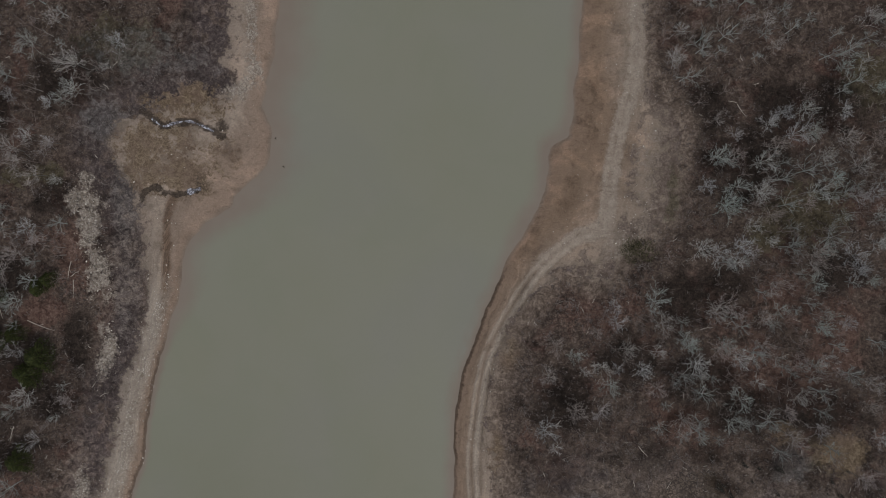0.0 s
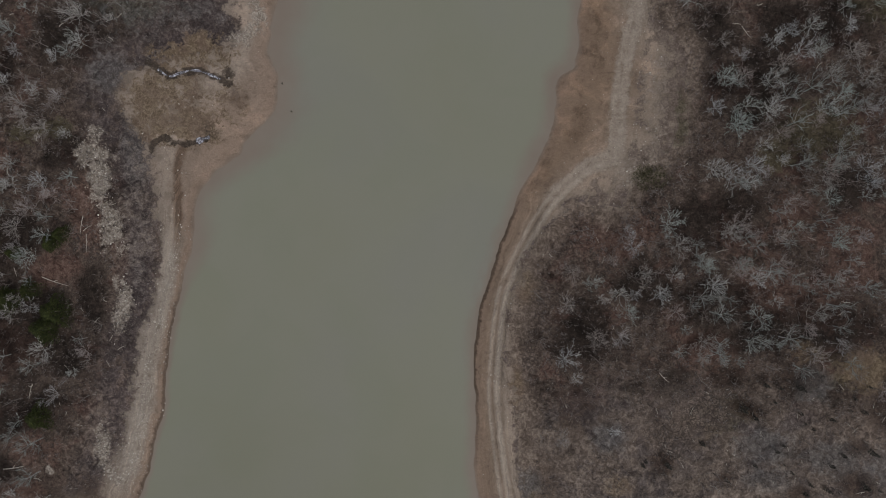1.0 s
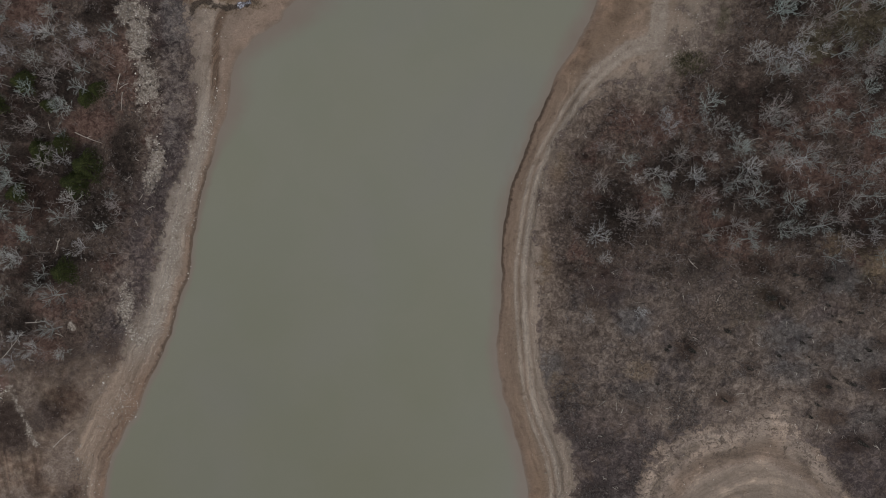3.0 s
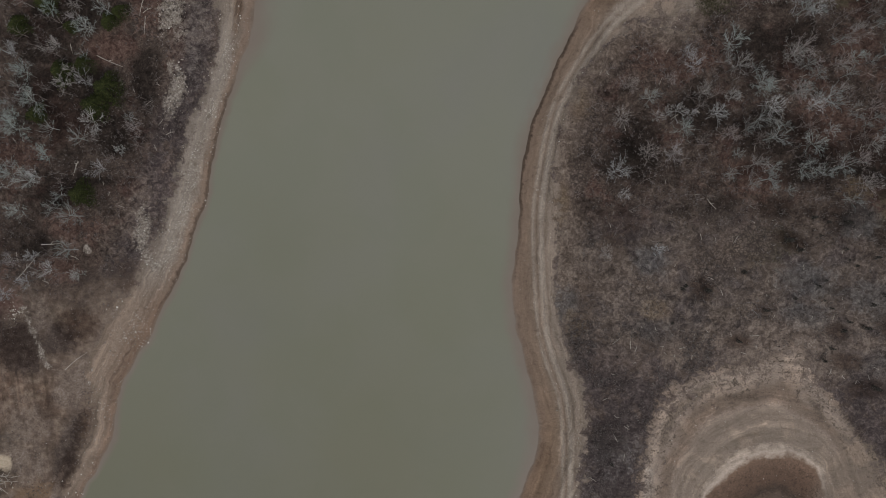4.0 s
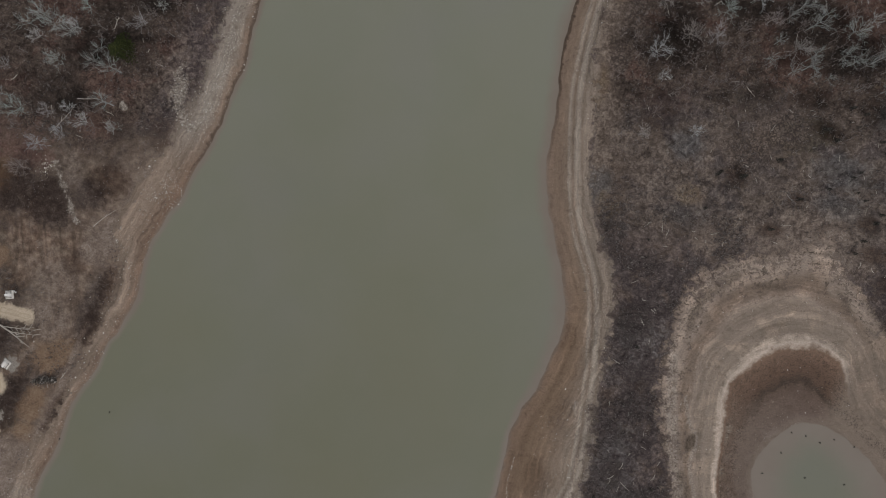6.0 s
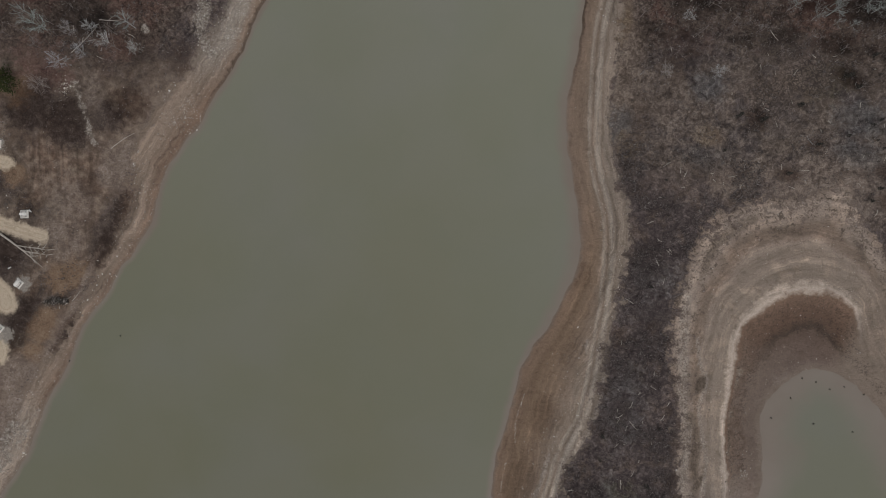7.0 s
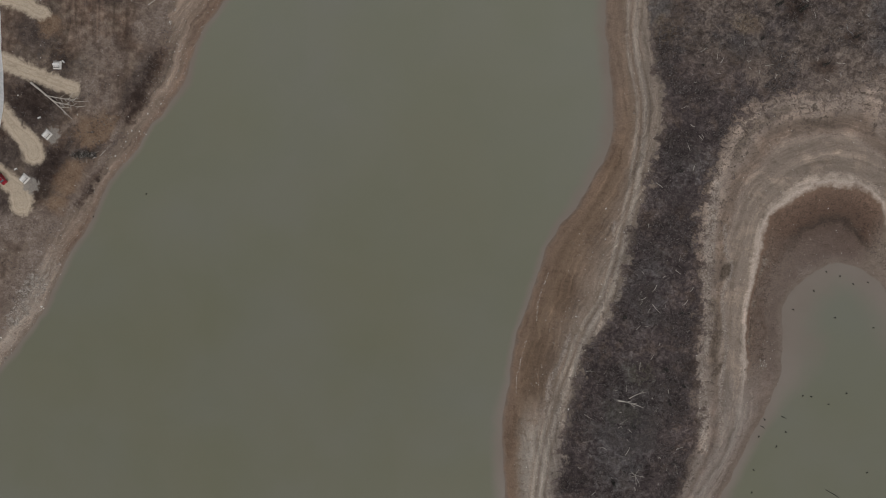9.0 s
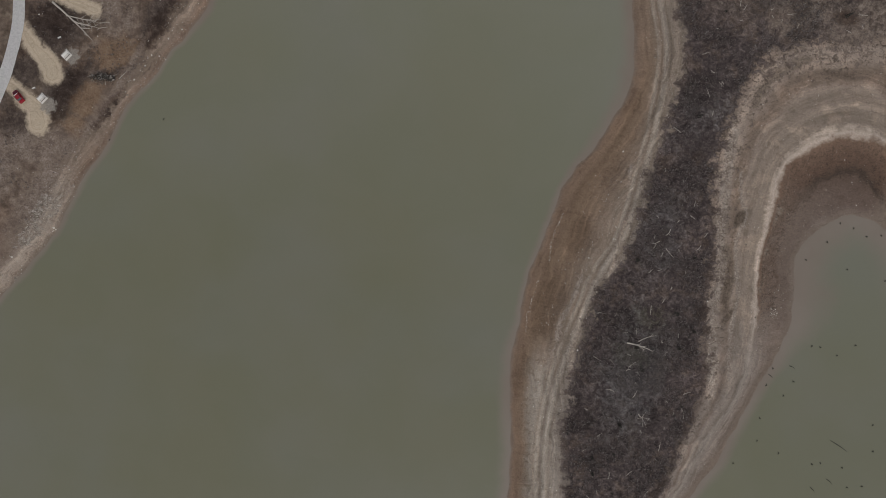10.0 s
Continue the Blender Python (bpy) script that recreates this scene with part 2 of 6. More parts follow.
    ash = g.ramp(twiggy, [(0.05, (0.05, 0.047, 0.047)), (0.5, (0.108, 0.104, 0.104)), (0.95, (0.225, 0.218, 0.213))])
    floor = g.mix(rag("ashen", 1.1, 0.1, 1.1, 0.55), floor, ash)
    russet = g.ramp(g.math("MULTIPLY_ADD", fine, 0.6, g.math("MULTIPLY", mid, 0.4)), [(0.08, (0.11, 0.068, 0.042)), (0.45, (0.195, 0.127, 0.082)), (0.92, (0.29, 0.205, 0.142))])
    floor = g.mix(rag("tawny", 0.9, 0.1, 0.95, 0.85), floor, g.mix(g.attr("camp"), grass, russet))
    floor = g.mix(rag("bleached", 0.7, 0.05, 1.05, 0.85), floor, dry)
    crack = g.math("MULTIPLY_ADD", g.math("SUBTRACT", fine, 0.5), 0.22, g.cells(0.68, "DISTANCE_TO_EDGE"))
    floor = g.mix(rag("cracked", 0.6, 0.1, 0.7, 0.6), floor, warm)
    floor = g.mix(g.math("MULTIPLY", rag("cracked", 0.6, 0.15, 0.8, 1.0), g.span(crack, 0.02, 0.18, 0.7, 0)), floor, (0.04, 0.032, 0.028))
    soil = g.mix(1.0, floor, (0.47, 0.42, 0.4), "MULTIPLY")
    floor = g.mix(rag("dark_soil", 0.9, 0.1, 1.05, 0.92), floor, soil)
    pale = g.ramp(fine, [(0.05, (0.12, 0.098, 0.08)), (0.45, (0.24, 0.203, 0.17)), (0.9, (0.5, 0.45, 0.395))])

    # the three banks, each a ramp from the water's edge to the brush
    wob = g.math("MULTIPLY_ADD", g.math("SUBTRACT", mid, 0.5), 0.16, bank)
    wob = g.math("MULTIPLY_ADD", g.math("SUBTRACT", fine, 0.5), 0.03, wob)
    right = g.ramp(wob, [(0.0, (0.225, 0.153, 0.110)), (0.25, (0.21, 0.143, 0.096)), (0.45, (0.228, 0.16, 0.113)), (0.6, (0.25, 0.186, 0.142)),
                         (0.8, (0.26, 0.21, 0.168)), (0.95, (0.225, 0.182, 0.148)), (1.0, (0.17, 0.139, 0.116))])
    left = g.ramp(wob, [(0.0, (0.205, 0.144, 0.108)), (0.15, (0.235, 0.173, 0.134)), (0.35, (0.25, 0.196, 0.158)), (0.6, (0.275, 0.226, 0.186)),
                        (0.85, (0.262, 0.215, 0.177)), (1.0, (0.205, 0.168, 0.138))])
    cove = g.ramp(g.math("MULTIPLY_ADD", g.math("SUBTRACT", mid, 0.5), 0.05, g.math("MULTIPLY_ADD", g.math("SUBTRACT", fine, 0.5), 0.018, bank)),
                  [(0.0, (0.25, 0.206, 0.172)), (0.05, (0.335, 0.283, 0.24)), (0.13, (0.3, 0.25, 0.21)), (0.175, (0.215, 0.17, 0.137)), (0.22, (0.222, 0.178, 0.145)), (0.26, (0.3, 0.251, 0.21)), (0.31, (0.252, 0.211, 0.175)),
                   (0.37, (0.285, 0.24, 0.2)), (0.455, (0.262, 0.222, 0.184)), (0.478, (0.42, 0.36, 0.305)), (0.508, (0.52, 0.45, 0.388)), (0.543, (0.185, 0.129, 0.096)), (0.68, (0.135, 0.091, 0.068)),
                   (0.735, (0.08, 0.06, 0.048)), (0.765, (0.14, 0.104, 0.085)), (0.88, (0.155, 0.118, 0.099)), (1.0, (0.2, 0.16, 0.138))])
    cove = g.mix(g.attr("far_limb"), cove, (0.225, 0.186, 0.153))
    cove = g.mix(1.0, cove, (1.02, 0.97, 0.945), "MULTIPLY")
    flank = g.ramp(g.math("MULTIPLY_ADD", g.math("SUBTRACT", patch, 0.5), 0.22, g.math("MULTIPLY_ADD", g.math("SUBTRACT", clump, 0.5), 0.14, bank)),
                   [(0.5, (0.33, 0.275, 0.23)), (0.56, (0.2, 0.146, 0.112)), (0.64, (0.165, 0.118, 0.092)), (0.76, (0.185, 0.14, 0.114)), (0.88, (0.175, 0.132, 0.108)), (1.0, (0.205, 0.163, 0.14))])
    cove = g.mix(g.math("MULTIPLY", g.attr("flank"), g.span(bank, 0.54, 0.6)), cove, flank)
    wall = g.math("MULTIPLY", g.span(bank, 0.54, 0.58), g.span(bank, 0.8, 0.72))
    cove = g.mix(g.math("MULTIPLY", wall, g.span(g.math("MULTIPLY_ADD", fine, 0.5, g.math("MULTIPLY", grit, 0.5)), 0.5, 0.25, 0, 0.75)), cove, (0.055, 0.041, 0.033))
    limb = g.ramp(g.math("MULTIPLY_ADD", g.math("SUBTRACT", mid, 0.5), 0.12, bank),
                  [(0.0, (0.2, 0.158, 0.132)), (0.12, (0.275, 0.228, 0.193)), (0.24, (0.19, 0.148, 0.123)), (0.36, (0.29, 0.243, 0.207)), (0.46, (0.235, 0.192, 0.162)),
                   (0.53, (0.33, 0.282, 0.243)), (0.68, (0.272, 0.226, 0.193)), (0.85, (0.215, 0.168, 0.139)), (1.0, (0.2, 0.145, 0.114))])
    cove = g.mix(g.attr("near_limb"), cove, limb)
    cove = g.mix(g.math("MULTIPLY", g.span(bank, 0.5, 0.4), g.span(dapple, 0.45, 0.85, 0, 0.75)), cove, g.mix(1.0, cove, (1.38, 1.34, 1.3), "MULTIPLY"))
    cove = g.mix(g.math("MULTIPLY", g.span(bank, 0.26, 0.12), g.span(g.math("MULTIPLY_ADD", fine, 0.35, g.math("MULTIPLY", clump, 0.65)), 0.42, 0.25, 0, 0.75)), cove, (0.115, 0.09, 0.073))
    cobble = g.ramp(wob, [(0.0, (0.21, 0.142, 0.1)), (0.16, (0.225, 0.16, 0.117)), (0.3, (0.33, 0.282, 0.235)), (0.6, (0.37, 0.325, 0.278)), (0.85, (0.31, 0.266, 0.227)), (1.0, (0.2, 0.166, 0.142))])
    right = g.mix(g.math("MULTIPLY", g.attr("gravelly"), g.span(clump, 0.15, 0.6, 0.65, 1.0)), right, cobble)
    shingle = g.ramp(wob, [(0.0, (0.25, 0.215, 0.183)), (0.2, (0.33, 0.288, 0.247)), (0.6, (0.38, 0.337, 0.292)), (0.85, (0.3, 0.26, 0.225)), (1.0, (0.21, 0.176, 0.152))])
    left = g.mix(g.math("MULTIPLY", g.attr("gravelly"), g.span(clump, 0.15, 0.6, 0.65, 1.0)), left, g.mix(g.attr("camp"), cobble, shingle))
    silted = g.ramp(g.math("MULTIPLY_ADD", g.math("SUBTRACT", patch, 0.5), 0.4, wob), [(0.0, (0.228, 0.172, 0.136)), (0.4, (0.205, 0.158, 0.127)), (0.7, (0.252, 0.208, 0.173)), (1.0, (0.2, 0.163, 0.136))])
    right = g.mix(g.attr("silted"), right, shade(silted, 1.14))
    left = g.mix(g.attr("silted"), left, shade(silted, 1.28))
    left = g.mix(g.attr("camp"), left, g.mix(1.0, left, (1.0, 0.935, 0.89), "MULTIPLY"))
    strip = g.mix(g.attr("on_right"), left, right)
    strip = g.mix(g.attr("on_cove"), strip, cove)
    strip = g.mix(g.math("MULTIPLY", rag("muddy", 0.8, 0.1, 1.0, 0.8), g.attr("on_right")), strip, g.mix(1.0, strip, (0.64, 0.62, 0.6), "MULTIPLY"))
    strip = g.mix(rag("ridge", 0.4, 0.1, 0.8, 0.85), strip, g.ramp(fine, [(0.1, (0.2, 0.155, 0.125)), (0.9, (0.42, 0.362, 0.31))]))
    # wheel tracks along the foot of the right bank
    track = g.math("MULTIPLY_ADD", g.math("SUBTRACT", mid, 0.5), 0.3, g.attr("track"))
    lane = g.ramp(g.math("MULTIPLY_ADD", track, 0.125, 0.5), [(0.0, (0.24, 0.185, 0.145)), (0.2, (0.22, 0.168, 0.13)), (0.29, (0.36, 0.31, 0.258)), (0.37, (0.27, 0.22, 0.178)), (0.45, (0.155, 0.118, 0.094)),
                                         (0.53, (0.27, 0.224, 0.183)), (0.61, (0.38, 0.33, 0.28)), (0.7, (0.29, 0.246, 0.204)), (0.8, (0.165, 0.13, 0.104)), (1.0, (0.24, 0.195, 0.158))])
    on_lane = g.math("MULTIPLY", g.span(g.math("ABSOLUTE", track), 2.2, 3.8, 1, 0), g.span(patch, 0.1, 0.6, 0.3, 0.7))
    lane = g.mix(g.span(grit, 0.6, 0.95, 0, 0.8), lane, shade(lane, 1.6))
    strip = g.mix(g.math("MULTIPLY", on_lane, g.attr("on_right")), strip, lane)
    strip = g.mix(rag("pocket", 0.5, 0.05, 0.75, 0.85), strip, g.ramp(fine, [(0.1, (0.07, 0.053, 0.04)), (0.9, (0.145, 0.113, 0.087))]))
    lines = g.math("MULTIPLY", g.attr("lines"), g.span(dapple, 0.1, 0.7, 0.2, 1.0))
    strip = g.mix(g.math("MULTIPLY", lines, g.span(streak, 0.5, 0.95, 0, 0.8)), strip, shade(strip, 1.45))
    strip = g.mix(g.math("MULTIPLY", lines, g.span(streak, 0.5, 0.05, 0, 0.8)), strip, shade(strip, 0.6))
    terrace = g.spread(0.3, 3, 0.55, where=comb.outputs[0])
    strip = g.mix(g.math("MULTIPLY", g.attr("lines"), g.span(terrace, 0.5, 0.9, 0, 0.7)), strip, shade(strip, 1.35))
    strip = g.mix(g.math("MULTIPLY", g.attr("lines"), g.span(terrace, 0.5, 0.1, 0, 0.7)), strip, shade(strip, 0.68))
    strip = g.mix(g.math("MULTIPLY", lines, g.span(thread, 0.55, 0.95, 0, 0.5)), strip, shade(strip, 1.4))
    strip = g.mix(g.math("MULTIPLY", lines, g.span(thread, 0.45, 0.05, 0, 0.5)), strip, shade(strip, 0.68))
    strip = g.mix(g.span(patch, 0.55, 1.0, 0, 0.6), strip, shade(strip, 1.25))
    strip = g.mix(g.span(patch, 0.45, 0.0, 0, 0.6), strip, shade(strip, 0.72))
    strip = g.mix(g.span(clump, 0.45, 0.0, 0, 0.6), strip, shade(strip, 0.66))
    strip = g.mix(g.span(grit, 0.55, 0.95, 0, 0.5), strip, shade(strip, 1.4))
    strip = g.mix(g.span(grit, 0.45, 0.05, 0, 0.5), strip, shade(strip, 0.68))
    strip = g.mix(g.span(fine, 0.55, 0.95, 0, 0.45), strip, shade(strip, 1.3))
    strip = g.mix(g.span(fine, 0.45, 0.05, 0, 0.45), strip, shade(strip, 0.7))
    # a dark wet lip where the bank is cut steep
    dark_soil = g.ramp(fine, [(0.1, (0.055, 0.038, 0.028)), (0.9, (0.11, 0.078, 0.057))])
    strip = g.mix(g.math("MULTIPLY", g.attr("steep"), g.span(g.math("MULTIPLY_ADD", g.math("SUBTRACT", clump, 0.5), 0.8, shore), 0.5, 1.4, 0.92, 0)), strip, dark_soil)
    wet = g.ramp(fine, [(0.1, (0.03, 0.024, 0.02)), (0.9, (0.085, 0.064, 0.05))])
    strip = g.mix(rag("rill", 0.6, 0.1, 1.0, 0.85), strip, g.ramp(thread, [(0.2, (0.075, 0.048, 0.033)), (0.8, (0.185, 0.122, 0.084))]))
    strip = g.mix(g.math("MULTIPLY", g.attr("flats"), g.span(dapple, 0.5, 0.95, 0, 0.75)), strip, shade(strip, 0.58))
    strip = g.mix(g.math("MULTIPLY", g.attr("flats"), g.span(patch, 0.45, 0.8, 0, 0.7)), strip, g.mix(1.0, strip, (1.35, 1.3, 1.27), "MULTIPLY"))
    # brush creeps over the upper bank
    strip = g.mix(rag("creep", 1.2, 0.45, 0.75, 0.85), strip, warm)
    edge = g.math("MULTIPLY_ADD", g.math("SUBTRACT", clump, 0.5), 3.6, veg)
    edge = g.math("MULTIPLY_ADD", g.math("SUBTRACT", mid, 0.5), 5.5, edge)
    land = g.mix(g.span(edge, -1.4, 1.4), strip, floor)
    land = g.mix(rag("causeway", 0.6, 0.1, 1.0, 0.75), land, g.ramp(leafy, [(0.1, (0.23, 0.185, 0.15)), (0.5, (0.32, 0.265, 0.218)), (0.9, (0.42, 0.36, 0.302))]))
    land = g.mix(rag("grass", 2.0, 0.1, 0.9, 0.88), land, grass)
    land = g.mix(rag("gully", 0.9, 0.3, 0.9, 0.9), land, wet)
    land = g.mix(rag("bare", 1.0, 0.3, 0.85, 0.9), land, pale)
    # tan gravel spurs of the camp
    spur = g.ramp(g.math("MULTIPLY_ADD", fine, 0.4, g.math("MULTIPLY", mid, 0.6)), [(0.05, (0.43, 0.345, 0.255)), (0.45, (0.53, 0.43, 0.322)), (0.95, (0.66, 0.55, 0.425))])
    spur = g.mix(g.span(mid, 0.4, 0.9, 0, 0.6), spur, shade(spur, 0.75))
    scuff = g.n.new("ShaderNodeCombineXYZ")
    g.set(scuff, 0, g.math("MULTIPLY_ADD", g.math("SUBTRACT", mid, 0.5), 0.9, g.attr("sand")))
    rut = g.spread(1.5, 3, 0.6, where=scuff.outputs[0])
    spur = g.mix(g.span(rut, 0.55, 0.1, 0, 0.7), spur, g.mix(1.0, spur, (0.66, 0.62, 0.58), "MULTIPLY"))
    spur = g.mix(g.span(rut, 0.6, 0.95, 0, 0.5), spur, g.mix(1.0, spur, (1.15, 1.15, 1.17), "MULTIPLY"))
    sand = g.math("MULTIPLY_ADD", g.math("SUBTRACT", clump, 0.5), 1.3, g.attr("sand"))
    sand = g.math("MULTIPLY_ADD", g.math("SUBTRACT", mid, 0.5), 1.6, sand)
    land = g.mix(g.span(sand, -1.0, 0.7), land, spur)
    grey = g.ramp(grit, [(0.1, (0.2, 0.176, 0.152)), (0.9, (0.4, 0.362, 0.318))])
    pad = g.math("MULTIPLY_ADD", g.math("SUBTRACT", clump, 0.5), 2.2, g.attr("pad"))
    land = g.mix(g.span(pad, -0.5, 0.6, 0, 0.85), land, grey)
    bed = g.ramp(mid, [(0.1, (0.18, 0.137, 0.107)), (0.9, (0.24, 0.19, 0.154))])
    soaked = g.math("MULTIPLY_ADD", g.math("SUBTRACT", mid, 0.5), 1.2, shore)
    reach = g.math("MULTIPLY_ADD", g.attr("on_cove"), 2.2, 1.3)
    land = g.mix(g.math("MULTIPLY", g.span(g.math("DIVIDE", soaked, reach), 1.0, 0.0, 0, 0.8), g.math("SUBTRACT", 1.0, g.attr("steep"))), land, bed)
    land = g.mix(g.span(shore, 0.0, -0.9), land, bed)
    g.colour(land)
    g.set(g.shader, "Roughness", g.span(shore, 0.0, 0.9, 0.5, 0.95))
    g.bump(g.math("ADD", g.math("MULTIPLY", clump, 0.5), g.math("MULTIPLY", grit, 0.2)), 0.9, 0.5)
    return g.mat


def water_material():
    g = Nodes("water", 0.14, 0.4)
    broad, mid, lump = g.noise(0.014, 3, 0.55), g.noise(0.05, 3, 0.6), g.noise(0.035, 4, 0.6, distort=0.5)
    silty = g.ramp(broad, [(0.35, (0.217, 0.215, 0.163)), (0.5, (0.221, 0.219, 0.172)), (0.65, (0.220, 0.215, 0.180))])
    clearer = g.ramp(broad, [(0.35, (0.162, 0.156, 0.102)), (0.5, (0.165, 0.160, 0.111)), (0.65, (0.170, 0.166, 0.125))])
    deep = g.mix(g.attr("silt"), clearer, silty)
    deep = g.mix(g.span(lump, 0.42, 0.62, 0, 0.6), deep, g.mix(1.0, deep, (0.955, 0.975, 0.95), "MULTIPLY"))
    mud = g.ramp(mid, [(0.3, (0.205, 0.166, 0.134)), (0.7, (0.225, 0.188, 0.155))])
    depth = g.attr("depth")
    shelf = g.math("MULTIPLY_ADD", g.math("SUBTRACT", mid, 0.5), 0.5, depth)
    shelf = g.math("MULTIPLY_ADD", g.math("SUBTRACT", g.noise(0.16, 4, 0.65, distort=0.8), 0.5), 0.35, shelf)
    g.colour(g.mix(g.span(shelf, 0.1, 1.0, 1, 0), deep, mud))
    g.bump(g.noise(1.1, 3, 0.6), 0.05, 0.05)
    return g.mat


def bark_material(name, shades, roughness=0.9):
    g = Nodes(name, roughness, 0.2)
    grain = g.noise(3.0, 3, 0.6, g.local())
    a = g.ramp(g.chance(), shades)
    g.colour(g.mix(g.span(grain, 0.3, 0.7, 0.0, 0.75), a, g.mix(1.0, a, (0.5, 0.48, 0.46), "MULTIPLY")))
    return g.mat


def speckled_material(name, shades, roughness=0.9, scale=2.5):
    """Colours by island, for stones, twigs and needles."""
    g = Nodes(name, roughness, 0.2)
    a = g.ramp(g.island(), shades)
    g.colour(g.mix(g.span(g.noise(scale, 3, 0.6), 0.35, 0.7, 0, 0.6), a, g.mix(1.0, a, (0.6, 0.58, 0.56), "MULTIPLY")))
    return g.mat


def plain_material(name, colour, roughness=0.6, specular=0.4, wear=0.25, scale=4.0, metallic=0.0):
    g = Nodes(name, roughness, specular)
    dull = tuple(c * (1 - wear) for c in colour)
    g.colour(g.mix(g.span(g.noise(scale, 4, 0.65, g.local()), 0.35, 0.7), colour, dull))
    g.set(g.shader, "Metallic", metallic)
    return g.mat


GROUND = ground_material()
WATER = water_material()
BARK = bark_material("rough_bark", [(0.0, (0.13, 0.115, 0.1)), (0.5, (0.2, 0.185, 0.17)), (1.0, (0.16, 0.16, 0.15))])
TWIG = bark_material("grey_twigs", [(0.0, (0.31, 0.265, 0.245)), (0.2, (0.5, 0.49, 0.475)), (0.4, (0.37, 0.44, 0.415)), (0.6, (0.38, 0.325, 0.31)), (0.8, (0.43, 0.445, 0.46)), (1.0, (0.57, 0.57, 0.56))])
HAZE = speckled_material("sapling_twigs", [(0.0, (0.13, 0.106, 0.097)), (0.4, (0.2, 0.168, 0.155)), (0.7, (0.235, 0.184, 0.168)), (1.0, (0.34, 0.345, 0.335))])
PALE_TWIG = speckled_material("pale_twigs", [(0.0, (0.22, 0.2, 0.188)), (0.5, (0.275, 0.32, 0.305)), (1.0, (0.4, 0.395, 0.385))])
BRUSH = speckled_material("brush_twigs", [(0.0, (0.045, 0.037, 0.035)), (0.5, (0.12, 0.1, 0.094)), (0.85, (0.2, 0.172, 0.162)), (1.0, (0.31, 0.285, 0.265))])
DRIFT = speckled_material("weathered_wood", [(0.0, (0.4, 0.36, 0.31)), (1.0, (0.58, 0.53, 0.47))])
SODDEN = speckled_material("sodden_wood", [(0.0, (0.035, 0.032, 0.026)), (1.0, (0.075, 0.068, 0.055))])
COBBLE = speckled_material("white_cobble", [(0.0, (0.4, 0.35, 0.3)), (0.5, (0.62, 0.565, 0.5)), (1.0, (0.85, 0.81, 0.75))])
STONE = speckled_material("shore_stone", [(0.0, (0.2, 0.17, 0.14)), (0.5, (0.34, 0.29, 0.24)), (0.75, (0.52, 0.46, 0.4)), (1.0, (0.85, 0.82, 0.76))])
NEEDLE = speckled_material("cedar_needles", [(0.0, (0.021, 0.027, 0.008)), (0.6, (0.038, 0.047, 0.013)), (1.0, (0.066, 0.072, 0.022))])
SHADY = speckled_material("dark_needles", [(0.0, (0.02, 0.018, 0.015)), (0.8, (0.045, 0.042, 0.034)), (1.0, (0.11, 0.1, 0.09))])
BRAMBLE = speckled_material("bramble_leaves", [(0.0, (0.03, 0.028, 0.014)), (0.6, (0.085, 0.078, 0.042)), (1.0, (0.19, 0.17, 0.1))])
CHAR = speckled_material("charred_brush", [(0.0, (0.02, 0.017, 0.015)), (0.55, (0.05, 0.042, 0.036)), (0.8, (0.2, 0.18, 0.16)), (1.0, (0.5, 0.46, 0.42))])

# ---- the lie of the land ----
# Water's edge and brush line of the two banks, north to south, and of the cove, from the point round its head.
EDGE_RIGHT = [(34, 210), (36, 130), (35, 71), (34, 53), (33, 35), (27, 31), (26, 17), (20, 4), (16, -4), (13, -11), (9, -22), (5, -35), (2, -46), (0, -58), (1, -70), (1, -81), (1, -90),
              (1, -99), (3, -110), (8, -122), (12, -133), (13, -140), (13, -149), (10, -160), (7, -169), (2, -181), (1, -191), (0, -200), (-1, -210), (-1, -219), (0, -231), (1, -242),
              (4, -252), (7, -263), (10, -275), (12, -284), (17, -310), (27, -338)]
BRUSH_RIGHT = [(53, 210), (54, 130), (53, 71), (55, 53), (67, 39), (65, 21), (62, 7), (50, 0), (48, -10), (43, -11), (31, -8), (27, -14), (21, -20), (17, -27), (14, -35), (12, -45), (11, -60),
               (13, -72), (14, -85), (16, -98), (18, -110), (22, -119), (26, -127), (29, -136), (28, -146), (28, -156), (28, -167), (27, -178), (28, -187), (27, -195), (25, -203), (21, -213),
               (21, -232), (21, -243), (22, -254), (25, -265), (29, -279), (36, -300)]
BRUSH_COVE = [(47, -300), (57, -271), (60, -254), (62, -239), (60, -224), (56, -210), (54, -196), (52, -185), (47, -167), (46, -156), (46, -147), (49, -137), (52, -127), (58, -121),
              (68, -116), (78, -113), (91.5, -106.5), (95, -111), (101, -119), (108, -127), (115, -135), (130, -150), (160, -185)]
CREST_COVE = [(50, -308), (62, -269), (66, -251), (71, -236), (73, -221), (71, -206), (68, -192), (66, -169), (68, -155), (76, -145), (86, -140), (97, -141), (102, -145), (106, -155),
              (112, -163), (120, -169), (135, -185), (155, -215)]
EDGE_COVE = [(45, -330), (68, -268), (73, -257), (76, -244), (79, -230), (82, -218), (84, -208), (83, -199), (80, -183), (83, -175), (90, -168), (98, -166), (106, -168), (116, -176),
             (132, -196), (150, -240)]
